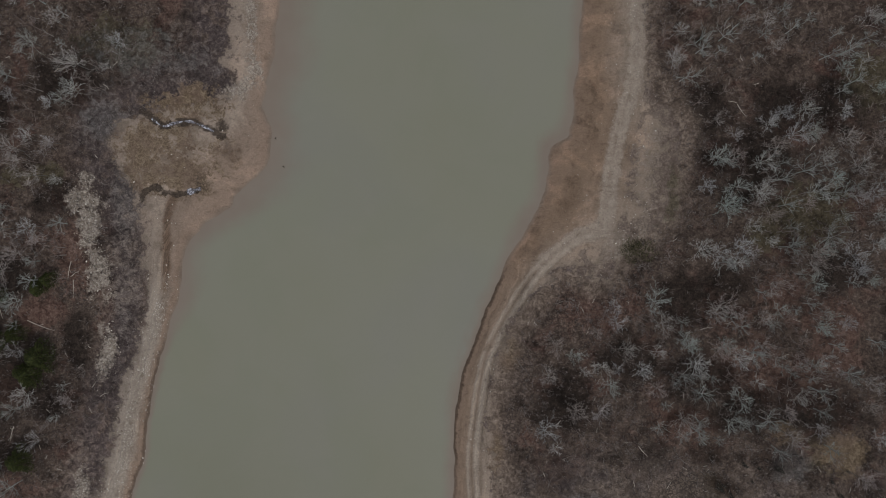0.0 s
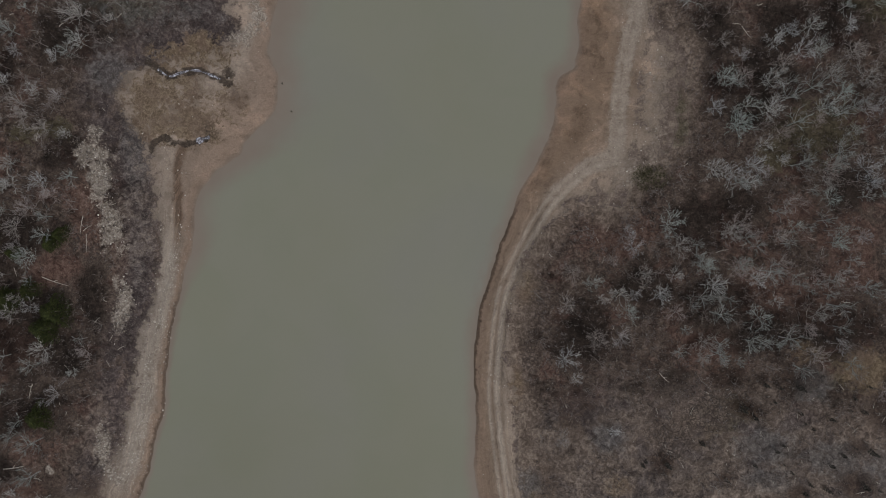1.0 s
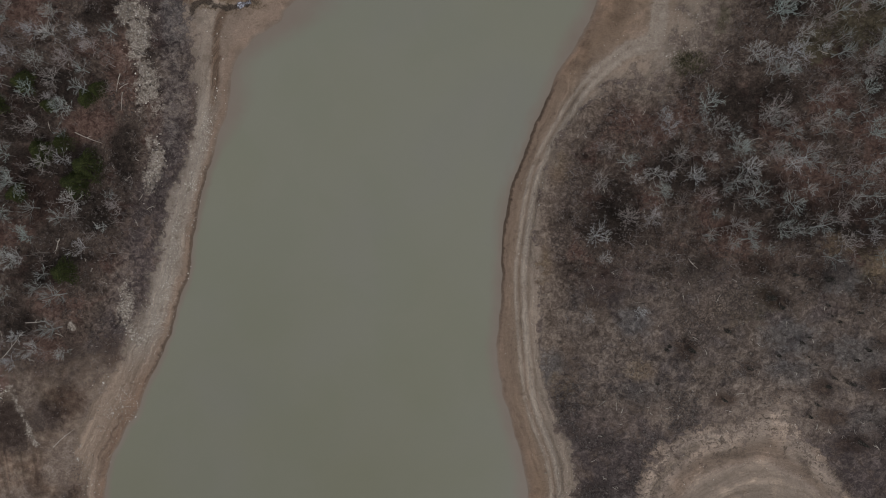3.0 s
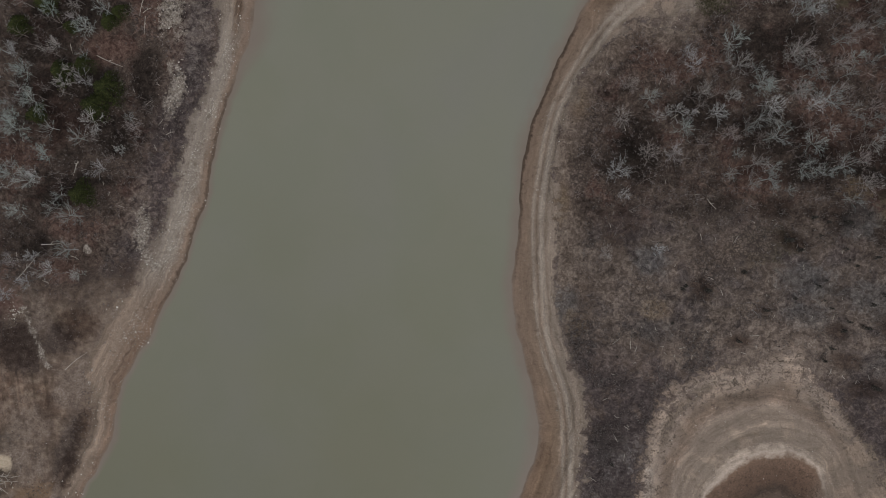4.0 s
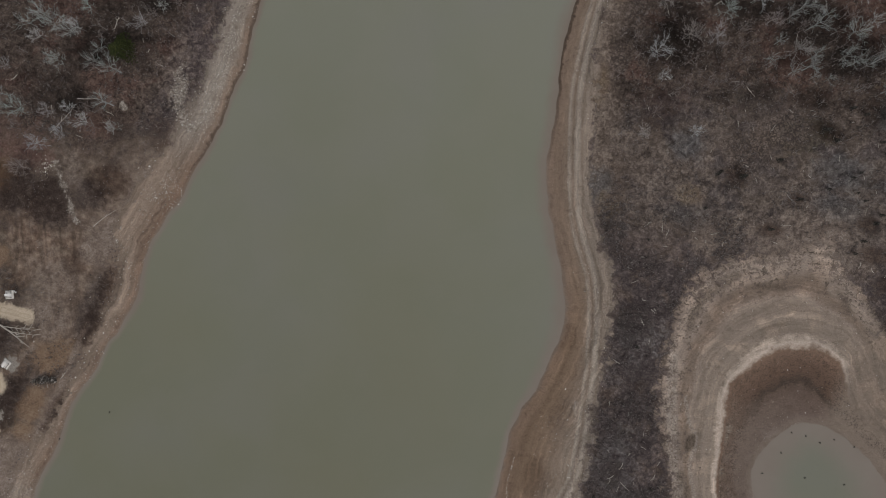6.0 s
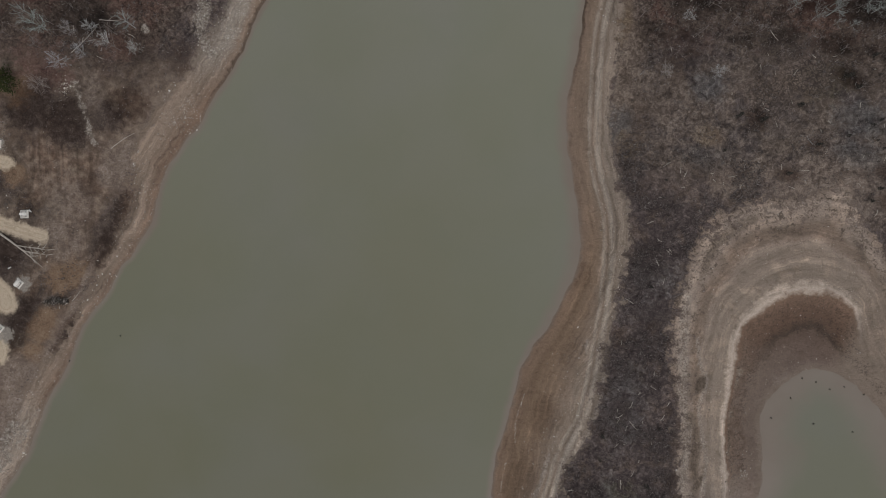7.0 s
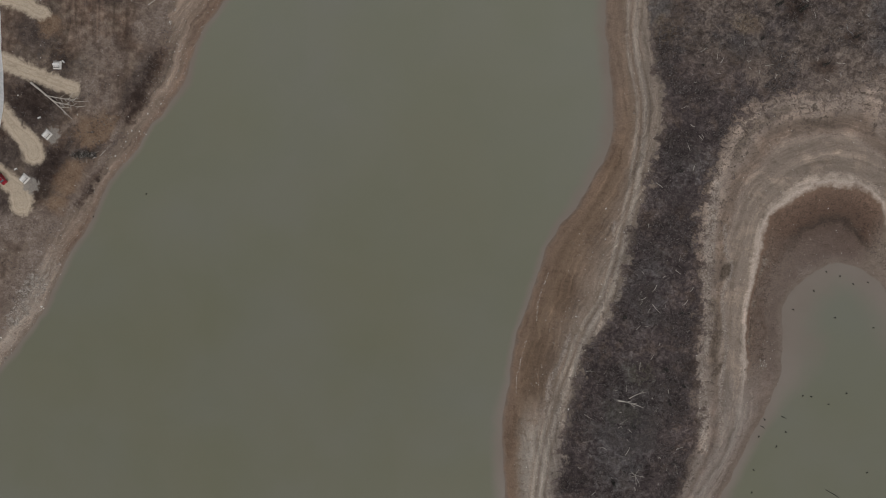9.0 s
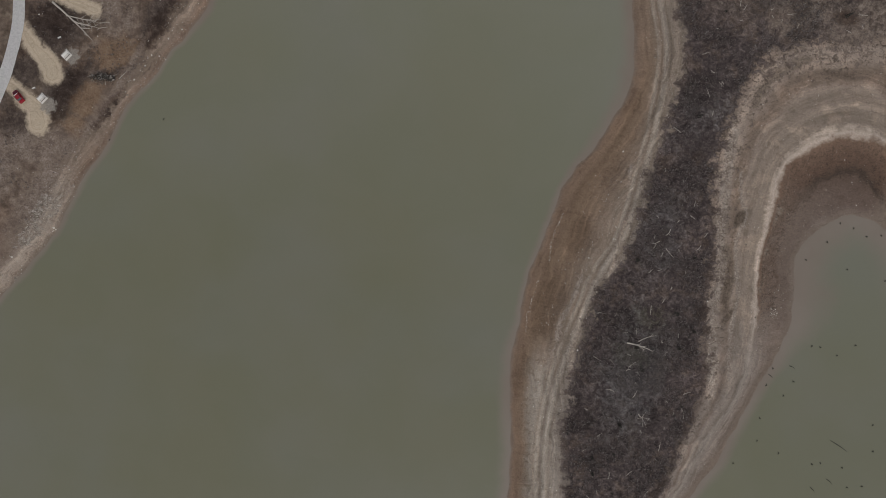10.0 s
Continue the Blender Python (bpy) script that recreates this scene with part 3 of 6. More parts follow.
EDGE_LEFT = [(-60, 210), (-61, 130), (-63, 70), (-64, 59), (-66, 50), (-67, 41), (-64, 32), (-64, 23), (-69, 17), (-76, 8), (-84, 2), (-88, -3), (-91, -11), (-92, -22), (-98, -46), (-100, -57),
             (-101, -68), (-102, -78), (-105, -87), (-107, -97), (-111, -108), (-114, -116), (-118, -126), (-123, -136), (-126, -146), (-127, -159), (-132, -171), (-137, -184),
             (-143, -196), (-146, -208), (-149, -220), (-152, -230), (-155, -243), (-159, -253), (-163, -262), (-166, -269), (-185, -310)]
BRUSH_LEFT = [(-78, 210), (-80, 130), (-79, 70), (-80, 53), (-75, 46), (-82, 39), (-106, 36), (-117, 25), (-108, 14), (-104, -3), (-103, -16), (-103, -27), (-104, -40), (-108, -51), (-111, -63),
              (-113, -76), (-116, -90), (-122, -104), (-128, -114), (-133, -124), (-136, -135), (-133, -148), (-134, -159), (-138, -173), (-142, -183), (-146, -193), (-150, -205),
              (-154, -212), (-158, -222), (-160, -232), (-164, -245), (-168, -258), (-200, -310)]
WHEEL_TRACK = [(51, 150), (52, 78), (53, 64), (52, 51), (48, 35), (46, 17), (44, 5), (37, 3), (27, -7), (18, -20), (11, -35), (8.5, -47), (7.3, -61), (7, -73), (8, -86), (10, -98), (12, -111),
               (15, -119), (20, -130), (22, -139), (23, -146), (24, -160), (24, -175), (24, -188), (23, -197), (19, -209), (16, -237), (16, -252), (18, -267), (22, -281)]
SPURS = [([(-182.4, -180.5), (-178.6, -184.2), (-173.7, -187.6), (-169.3, -190.8), (-168.2, -193.1)], 1.6, 3.4),
         ([(-183, -199.5), (-179, -200.6), (-174.2, -203.7), (-170.3, -205.8), (-168.6, -209.7)], 1.8, 3.6),
         ([(-187, -165.6), (-177.3, -166.9), (-171.3, -167.7), (-165.4, -168.8), (-160.4, -169.4)], 2.4, 2.0),
         ([(-189, -145.5), (-181.3, -146.0), (-178.2, -147.3), (-175.6, -147.4)], 2.6, 2.0)]
CREEK = [(-117.5, 35.0), (-112.7, 36.1), (-105.7, 37.1), (-102.5, 34.7), (-98.7, 32.3), (-95.5, 33.3), (-90.7, 34.3), (-86.4, 33.2), (-82.1, 31.3), (-78.9, 29.9)]
DITCH = [(-105.0, 8.0), (-104.2, 10.6), (-100.4, 12.7), (-97.2, 11.1), (-94.0, 10.4), (-90.2, 11.1), (-87.0, 12.1)]
GULLY = [(-94.5, 9.7), (-96.0, 2.2), (-96.4, -7.0), (-96.4, -18.3), (-97.5, -30.0), (-99.5, -44.0)]

e_r, b_r, b_c, c_c, e_c, e_l, b_l = (smooth(p) for p in (EDGE_RIGHT, BRUSH_RIGHT, BRUSH_COVE, CREST_COVE, EDGE_COVE, EDGE_LEFT, BRUSH_LEFT))
lake = np.concatenate([e_l, [(-260, -420), (-120, -620), (150, -600), (230, -420), (170, -260)], e_c[::-1], e_r[::-1], [(-10, 300)]])
brush_east = np.concatenate([b_r, b_c, [(420, -260), (2800, -260), (2800, 2800), (60, 2800)]])
brush_west = np.concatenate([b_l, [(-300, -420), (-300, -2800), (-2800, -2800), (-2800, 2800), (-90, 2800)]])


def reach(a, b, step):
    far = 6.0 * 1.32 ** np.arange(1, 22)
    return np.concatenate([(a - far)[::-1], np.arange(a, b, step), b + far])


def survey(q):
    """Everything about the ground at the points q: its height, and what it is made of."""
    x, y = q[:, 0], q[:, 1]
    straight = q + np.stack([rough(x, y, 14), rough(x + 400, y, 14)], 1) * 0.4
    marsh = 2.6 * step01(-x, 40, 60) * step01(y, -6, 8)
    q = q + np.stack([rough(x, y, 9), rough(x + 400, y, 9)], 1) * 0.9 + np.stack([rough(x, y + 300, 3.2, 2), rough(x + 700, y, 3.2, 2)], 1) * 0.45 + np.stack([rough(x, y + 90, 11), rough(x + 200, y, 11)], 1) * marsh[:, None]
    (d_er, _, a_er), (d_br, _, _), (d_bc, _, _), (d_cc, _, a_cc), (d_ec, _, _), (d_el, _, a_el), (d_bl, _, _) = (away(q, p, True) for p in (e_r, b_r, b_c, c_c, e_c, e_l, b_l))
    wet = inside(q, lake)
    shore = np.minimum(np.minimum(d_er, d_el), d_ec) * np.where(wet, -1, 1)
    east, west = inside(q, brush_east), inside(q, brush_west)
    veg = np.where(east, np.minimum(d_br, d_bc), np.where(west, d_bl, -np.minimum(np.minimum(d_br, d_bc), d_bl)))
    on_left = x < -40
    on_cove = ~on_left & (d_bc < d_br) & (x > 40)
    on_cove |= ~on_left & wet & (d_ec < d_er)
    on_right = ~on_left & ~on_cove
    green = east | west
    bank = np.where(on_left, d_el / (d_el + d_bl + 1e-6), d_er / (d_er + d_br + 1e-6))
    crest_ring = np.concatenate([c_c, [(300, -260), (300, -420), (60, -420)]])
    below = inside(q, crest_ring)
    cove = np.where(below, 0.5 + 0.5 * d_cc / (d_cc + d_ec + 1e-6), 0.5 * d_bc / (d_bc + d_cc + 1e-6))
    bank = np.where(on_cove, cove, bank)
    bank = np.where(green, np.where(on_cove, 0.0, 1.0), bank)
    bank = np.where(wet, np.where(on_cove, 1.0, 0.0), bank)
    row = np.where(on_cove, d_cc * np.where(below, -1, 1), shore)
    along = np.where(on_cove, a_cc + 900, np.where(on_left, a_el + 2000, a_er))
    wide = np.where(on_left, d_el + d_bl, d_er + d_br)
    steep = step01(wide, 15.5, 11) * ~on_cove * step01(-y, -5, 15) * np.where(on_left, 0.8 * step01(-y, 128, 108) * step01(-y, 30, 45), 1.0)
    lines = np.where(on_cove, np.where(below, 0.1 + 0.75 * step01(-y, 205, 228), 0.7), np.where(on_left, 0.1 + 0.55 * step01(-y, -2, 14) + 0.25 * step01(-y, 75, 100), (0.6 + 0.35 * step01(bank, 0.3, 0.7)) * (1 - 0.75 * step01(y, -18, 2))))
    # height
    land = np.maximum(shore, 0)
    z = 1.25 * (1 - np.exp(-land / 6)) + 0.9 * step01(np.maximum(veg, 0), 0, 14) + 0.02 * np.clip(land - 20, 0, 90)
    z += 0.05 * np.sin(land * 2.2) * (~green)
    flat = np.where(below, 0.75 * step01(1 - bank, 0, 0.36) + 0.85 * step01(0.62 - bank, 0, 0.1), 1.6 + 0.7 * (0.5 - bank))
    z = np.where(on_cove & ~green & ~wet, np.minimum(flat, 0.25 * land + 0.02), z)
    deep = np.minimum(-shore, 40) * np.where(on_cove, 0.07 + 0.2 * step01(-y, 200, 232), np.where(on_left, 0.07 + 0.05 * step01(-y, -10, 10) + 0.3 * step01(-y, 25, 50), 0.19 + 0.22 * steep + 0.2 * step01(-y, 165, 185) * step01(y, -235, -215))) * (1 + 0.35 * rough(x, y, 22))
    z = np.where(wet, -np.minimum(deep, 3.5), z)
    z += np.where(green, 0.22 * rough(x, y, 5) + 0.6 * rough(x, y, 40), 0.05 * rough(x, y, 3)) * step01(land, 0, 6)
    # masks
    soft = rough(x, y, 24) * 9
    woods = np.where(east, step01(y + soft, -82, -62) * step01(np.maximum(veg, 0), 2, 9), step01(y + soft, -118, -100) * step01(np.maximum(veg, 0), 7, 15))
    camp = np.where(x < -40, 1 - step01(y + soft, -118, -100), 0.0)
    sand = np.full(len(q), -9.0)
    for line, w0, w1 in SPURS:
        pts = smooth(line, 1.0)
        for k, p in enumerate(pts):
            sand = np.maximum(sand, 0.25 + w0 + (w1 - w0) * k / len(pts) - np.hypot(x - p[0], y - p[1]))
    pad = np.maximum(2.6 - np.hypot(x + 163.6, y + 185.7), 2.7 - np.hypot(x + 166.9, y + 203))
    pad = np.maximum(pad, 2.0 - np.hypot(x + 179.5, y + 142.2))
    strip, _ = away(q, smooth([(-123.7, 13), (-120.0, 2.1), (-120.5, -8.9), (-116.3, -18.2), (-114.6, -38.5), (-112.8, -49)]))
    strip2, _ = away(q, smooth([(-121.3, -82), (-121.5, -92.6), (-117, -100)]))
    strip3, _ = away(q, smooth([(-72, 75), (-71, 58), (-69.5, 52), (-73.5, 45), (-79, 43)], 2))
    foot, _ = away(q, smooth([(-158, -118), (-153, -128), (-149, -136)], 2))
    bare = np.maximum(np.maximum(step01(strip + 3.2 * rough(x, y, 5), 5.6, 0.3) * step01(rough(x, y, 6, 2), -0.5, 0.3), 0.6 * step01(strip2, 4, 0.5)), np.maximum(0.75 * step01(foot, 1.9, 0.4), 0.75 * step01(strip3, 4.2, 0.6)))

    def blob(cx, cy, rx, ry, turn=0.0):
        c, s = math.cos(radians(turn)), math.sin(radians(turn))
        u, v = (x - cx) * c + (y - cy) * s, -(x - cx) * s + (y - cy) * c
        return step01(np.hypot(u / rx, v / ry) + 0.28 * rough(x, y, 7), 1.5, 0.35)

    grass = np.maximum.reduce([blob(-99, 26, 13, 9), blob(-94, 17, 13, 7), blob(-104, 18, 8, 9), blob(-90, 40, 13, 6), blob(-80, 24, 6, 8) * 0.5])
    scorch = np.maximum.reduce([blob(-140.5, -162, 4, 15, -12), blob(-158, -131, 9, 10), blob(-146, -127, 7, 5, 40), blob(-168, -177, 7, 6), blob(-161, -196, 4, 10, -20),
                                blob(-177, -195, 5, 6), blob(-150, -186, 3, 9, -60), blob(-176, -213, 6, 5), blob(-172, -178, 11, 12), blob(-176, -154, 8, 7), blob(-164, -196, 5, 9, -25), blob(-170, -128, 12, 9), blob(-146, -198, 2.5, 9, -35)])
    dark_floor = np.maximum.reduce([blob(35, -50, 9, 12), blob(55, -35, 9, 7), blob(76, -41, 13, 9), blob(82, -12, 9, 7), blob(69, -16, 7, 9), blob(87, 28, 15, 10), blob(75, 44, 8, 9), blob(110, 46, 13, 9),
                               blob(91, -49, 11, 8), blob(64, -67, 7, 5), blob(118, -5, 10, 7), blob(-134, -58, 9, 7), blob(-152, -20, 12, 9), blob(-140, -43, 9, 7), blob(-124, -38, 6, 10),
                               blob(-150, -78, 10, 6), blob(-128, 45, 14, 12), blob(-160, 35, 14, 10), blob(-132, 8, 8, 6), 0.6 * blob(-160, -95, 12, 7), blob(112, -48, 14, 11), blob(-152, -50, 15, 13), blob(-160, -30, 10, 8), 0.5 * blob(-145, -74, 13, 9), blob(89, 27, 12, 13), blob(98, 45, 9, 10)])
    rosy = np.maximum.reduce([blob(45, -18, 15, 10), blob(93, -37, 13, 9), blob(116, -20, 10, 8), blob(72, -55, 9, 7), blob(100, -12, 8, 6), blob(-138, -31, 8, 6), blob(-150, -56, 9, 8), blob(-126, -12, 7, 13),
                              blob(-158, 5, 9, 9), blob(-145, -90, 9, 6), blob(-170, -115, 12, 10), blob(110, -42, 9, 7), blob(118, -30, 8, 7), blob(84, -20, 8, 6), blob(-160, -66, 8, 7), blob(-148, -104, 8, 5)])
    olive = np.maximum.reduce([blob(107, 13, 13, 9), blob(95, 5, 7, 6), blob(128, 55, 12, 10), blob(62, 18, 6, 10), blob(-136, 15, 6, 4), blob(-146, 13, 5, 4), 0.8 * blob(40, -216, 5, 5), 0.8 * blob(37, -229, 6, 5), 0.7 * blob(77, -76, 10, 7), 0.7 * blob(118, -62, 9, 7), 0.8 * blob(-112, 58, 16, 9)])
    field = np.maximum.reduce([blob(-148, -166, 9, 22, -8), blob(-150, -190, 8, 12, -30), blob(-160, -216, 9, 8), blob(-168, -232, 8, 14), blob(-142, -128, 6, 14, -30), blob(-163, -141, 7, 6)]) * west
    # set dark patches, several of them around the small evergreen shrubs
    dark_soil = np.maximum.reduce([blob(-160, -130, 9, 8), blob(-141, -122, 8, 6, 30), blob(-171, -128, 8, 8), blob(-137, -157, 3, 10, -10), blob(-140, -169, 3, 8, -15), blob(-145, -193, 2.5, 11, -35) * 0.8,
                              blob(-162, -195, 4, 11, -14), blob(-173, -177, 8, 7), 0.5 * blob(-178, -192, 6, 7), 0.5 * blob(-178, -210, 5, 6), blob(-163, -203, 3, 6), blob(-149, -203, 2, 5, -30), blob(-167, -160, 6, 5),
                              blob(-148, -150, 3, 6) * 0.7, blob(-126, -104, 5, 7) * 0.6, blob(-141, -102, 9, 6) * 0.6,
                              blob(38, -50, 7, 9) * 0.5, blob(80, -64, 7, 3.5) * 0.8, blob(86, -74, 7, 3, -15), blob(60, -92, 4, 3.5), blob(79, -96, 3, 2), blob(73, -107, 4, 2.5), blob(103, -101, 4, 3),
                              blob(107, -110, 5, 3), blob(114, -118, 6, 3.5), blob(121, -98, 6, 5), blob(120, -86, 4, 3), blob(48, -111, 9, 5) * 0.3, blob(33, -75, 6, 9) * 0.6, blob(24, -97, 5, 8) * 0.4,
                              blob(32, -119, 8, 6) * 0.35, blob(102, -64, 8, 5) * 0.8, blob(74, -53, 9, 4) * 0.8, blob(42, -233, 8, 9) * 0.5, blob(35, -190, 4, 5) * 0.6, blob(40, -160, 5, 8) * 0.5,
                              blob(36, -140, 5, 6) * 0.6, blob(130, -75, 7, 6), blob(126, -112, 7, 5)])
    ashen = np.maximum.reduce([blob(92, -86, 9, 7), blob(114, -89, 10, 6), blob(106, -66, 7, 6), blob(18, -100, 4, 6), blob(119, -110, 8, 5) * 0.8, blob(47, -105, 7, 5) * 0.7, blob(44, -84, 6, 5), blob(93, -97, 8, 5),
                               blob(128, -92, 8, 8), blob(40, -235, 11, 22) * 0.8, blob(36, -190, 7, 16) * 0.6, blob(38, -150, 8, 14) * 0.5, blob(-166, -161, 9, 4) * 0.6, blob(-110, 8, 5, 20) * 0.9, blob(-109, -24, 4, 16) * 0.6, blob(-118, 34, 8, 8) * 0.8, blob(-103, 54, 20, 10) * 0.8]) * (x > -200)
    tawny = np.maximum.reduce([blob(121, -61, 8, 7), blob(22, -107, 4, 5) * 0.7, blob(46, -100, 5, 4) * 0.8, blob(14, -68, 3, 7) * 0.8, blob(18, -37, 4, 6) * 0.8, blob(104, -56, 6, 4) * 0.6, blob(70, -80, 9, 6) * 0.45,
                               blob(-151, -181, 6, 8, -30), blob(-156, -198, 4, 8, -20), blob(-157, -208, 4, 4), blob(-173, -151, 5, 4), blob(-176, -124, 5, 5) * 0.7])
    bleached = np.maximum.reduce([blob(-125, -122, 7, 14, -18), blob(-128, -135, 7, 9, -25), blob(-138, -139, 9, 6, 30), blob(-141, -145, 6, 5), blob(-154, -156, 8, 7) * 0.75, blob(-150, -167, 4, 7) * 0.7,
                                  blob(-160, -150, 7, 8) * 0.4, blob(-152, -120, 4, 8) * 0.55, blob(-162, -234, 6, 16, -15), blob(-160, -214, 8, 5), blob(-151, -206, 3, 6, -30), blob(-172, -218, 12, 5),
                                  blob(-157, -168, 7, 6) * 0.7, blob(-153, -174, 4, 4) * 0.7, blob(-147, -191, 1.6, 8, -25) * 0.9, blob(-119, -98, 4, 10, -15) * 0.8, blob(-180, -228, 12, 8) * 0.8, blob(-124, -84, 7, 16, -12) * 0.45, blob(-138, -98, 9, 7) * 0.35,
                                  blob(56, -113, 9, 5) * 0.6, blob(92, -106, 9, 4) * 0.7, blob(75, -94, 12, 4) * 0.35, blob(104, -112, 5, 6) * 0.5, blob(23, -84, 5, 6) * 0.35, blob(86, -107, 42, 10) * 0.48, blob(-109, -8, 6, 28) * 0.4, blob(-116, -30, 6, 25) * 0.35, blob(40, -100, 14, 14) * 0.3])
    bare = np.maximum.reduce([bare, 0.6 * blob(-160, -238, 5, 15, -18), blob(-121.5, -2, 4.2, 8, -8), 0.9 * blob(-118.5, -16, 3.4, 8, -8), 0.7 * blob(-126, 6, 4, 4), 0.8 * blob(-139, -96.4, 1.6, 2.0), 0.8 * blob(-114.5, -44, 3.2, 9, -10), 0.7 * blob(-121.5, -88, 2.6, 7), 0.8 * blob(-122, 8, 3, 3)])
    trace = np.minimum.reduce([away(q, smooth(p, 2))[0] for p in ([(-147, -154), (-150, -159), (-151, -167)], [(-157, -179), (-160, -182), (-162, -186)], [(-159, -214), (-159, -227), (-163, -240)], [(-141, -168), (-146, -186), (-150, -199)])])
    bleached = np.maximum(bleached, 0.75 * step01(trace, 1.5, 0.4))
    muddy = np.maximum.reduce([blob(9, -222, 5, 13), blob(11, -198, 4, 9), blob(5, -245, 3, 8) * 0.7, blob(17, -176, 5, 10) * 0.6, blob(15, -150, 4, 8) * 0.5, blob(40, 48, 6, 8) * 0.5, blob(33, 14, 4, 7) * 0.6, blob(38, 30, 4, 6) * 0.4, blob(23, 0, 3, 6) * 0.5, blob(8, -128, 4, 7) * 0.5])
    crest = np.minimum.reduce([away(q, smooth(p, 2))[0] for p in ([(20, -209), (19, -218), (19, -226), (17, -235), (17, -241)], [(15, -209), (14, -219), (13, -226), (14, -236)], [(26, -175), (28, -187), (26, -198), (22, -206)], [(21, -171), (23, -184), (22.6, -197), (20.5, -208), (19, -223), (18.5, -239)])])
    ledge = away(straight, smooth([(54.7, -163.2), (57.2, -172.0), (59.2, -174.1), (59.8, -178.2), (58.7, -183.6), (61.1, -191.5), (63.8, -199.4), (64.7, -205.1), (65.5, -215.2), (69, -228)], 2))[0]
    rim = away(q, smooth([(48.5, -150), (49.5, -163), (52.4, -174.8), (53.8, -185.7), (57.5, -197), (57.8, -209), (61.8, -221.2), (64.0, -233.3)], 2))[0]
    ridge = np.maximum.reduce([0.8 * step01(crest, 1.7, 0.3), 0.9 * step01(ledge, 1.0, 0.2), 0.85 * step01(rim + 1.2 * rough(x, y, 4), 2.6, 0.4)])
    pocket = np.maximum.reduce([blob(58.2, -177.2, 1.5, 3.0, -8), 0.8 * blob(62.9, -209.0, 1.1, 4.0, -18), 0.55 * step01(away(q, smooth([(56.5, -188), (60, -196), (61.5, -206)], 2))[0], 2.4, 0.5)])
    pocket = np.maximum(pocket, 0.5 * np.maximum.reduce([blob(53.5, -137, 1.7, 7, -12), blob(57, -130, 1.6, 4, -40), blob(63, -124, 1.8, 7, -55), blob(77, -124.5, 1.2, 6, -85), 0.6 * blob(86, -123.5, 4, 1.0), 0.6 * blob(73, -117, 3, 1.6), blob(100, -127, 1.4, 7, 40)]))
    mown = np.maximum(blob(-159, -145, 10, 12), 0.6 * blob(-150, -175, 9, 20, -20)) * west
    cracked = np.maximum.reduce([blob(73, -75, 8, 7), 0.7 * blob(63, -84, 9, 8), 0.6 * blob(21, -42, 4, 9), 0.6 * blob(18, -60, 3, 8)]) * east
    g1, _ = away(straight, smooth(CREEK[2:], 2))
    g2, _ = away(straight, smooth(DITCH, 2))
    g3, _ = away(straight, smooth(GULLY, 2))
    gully = np.maximum.reduce([step01(g1, 1.9, 0.6), step01(g2, 1.6, 0.5), 0.6 * blob(-79, 33, 3.5, 3), 0.45 * blob(-84, 15, 5, 3.5), 0.4 * blob(-80, 41, 3, 5)])
    rill = step01(g3, 2.8, 0.2) * step01(y, -44, -6)
    flats = np.where(on_left, step01(y, -6, 8), on_right * step01(y, -16, 4)) * ~green
    z -= np.maximum(step01(g1, 2.2, 0.6), step01(g2, 2.0, 0.6)) * 0.35 * (z > 0.4)
    d_tr, side = away(straight, smooth(WHEEL_TRACK))
    causeway = np.maximum.reduce([step01(d_tr + 0.8 * rough(x, y, 5), 4.2, 1.4) * step01(y, -14, -2), 0.75 * blob(50, 0, 6, 5), 0.4 * blob(58, 24, 4, 24), 0.4 * blob(57, 5, 3, 8)]) * (x > 0)
    creep = np.where(on_cove, 0.5 * step01(bank, 0.3, 0.0), np.where(on_right, 0.45 * step01(bank, 0.7, 1.0) + 0.5 * step01(y, -18, 0) * step01(d_tr * side, 2.5, 6.0), 0.4 * step01(bank, 0.6, 1.0)))
    z -= np.where(np.abs(d_tr - 0.95) < 0.35, 0.07, 0) * (veg < 0)
    return dict(z=z, shore=shore, veg=veg, bank=bank, on_right=on_right * 1.0, on_cove=on_cove * 1.0, woods=woods, camp=camp, sand=sand, pad=pad, bare=bare,
                grass=grass * (x < -40), scorch=scorch, gully=gully, track=d_tr * side, row=row, along=along, steep=steep, creep=creep, cracked=cracked, lines=lines, field=field, dark_floor=dark_floor, rosy=rosy, olive=olive, rill=rill, flats=flats, heath=0.75 * east * step01(y, -128, -100), fringe=east * step01(np.maximum(veg, 0), 13, 3) * step01(y, -118, -92), dark_soil=dark_soil, muddy=muddy, ridge=ridge, pocket=pocket, causeway=causeway, ashen=ashen, tawny=tawny, bleached=bleached, mown=mown, swath=0.97 * x + 0.24 * y, flank=on_cove * step01(-y, 156, 172) * step01(x, 92, 84), near_limb=on_cove * step01(-y, 196, 226) * (x < 100), silted=~on_cove * np.where(on_left, 0.85 * step01(y, -22, 6), 0.1 + 0.5 * step01(y, -160, -110) - 0.25 * step01(y, -22, 6)), gravelly=(on_right * step01(-y, 226, 250) + on_left * (0.6 * step01(-y, 12, 30) * step01(y, -110, -90) + 0.9 * step01(-y, 214, 232))) * np.maximum(step01(bank, 0.1, 0.4), on_left * step01(-y, 214, 232)), far_limb=on_cove * step01(x - 0.25 * (y + 150), 99, 108))


GX, GY = reach(-200, 146, 0.9), reach(-336, 86, 0.9)
gx, gy = np.meshgrid(GX, GY)
LAND = survey(np.stack([gx.ravel(), gy.ravel()], 1))
HEIGHT = LAND["z"].reshape(gx.shape)


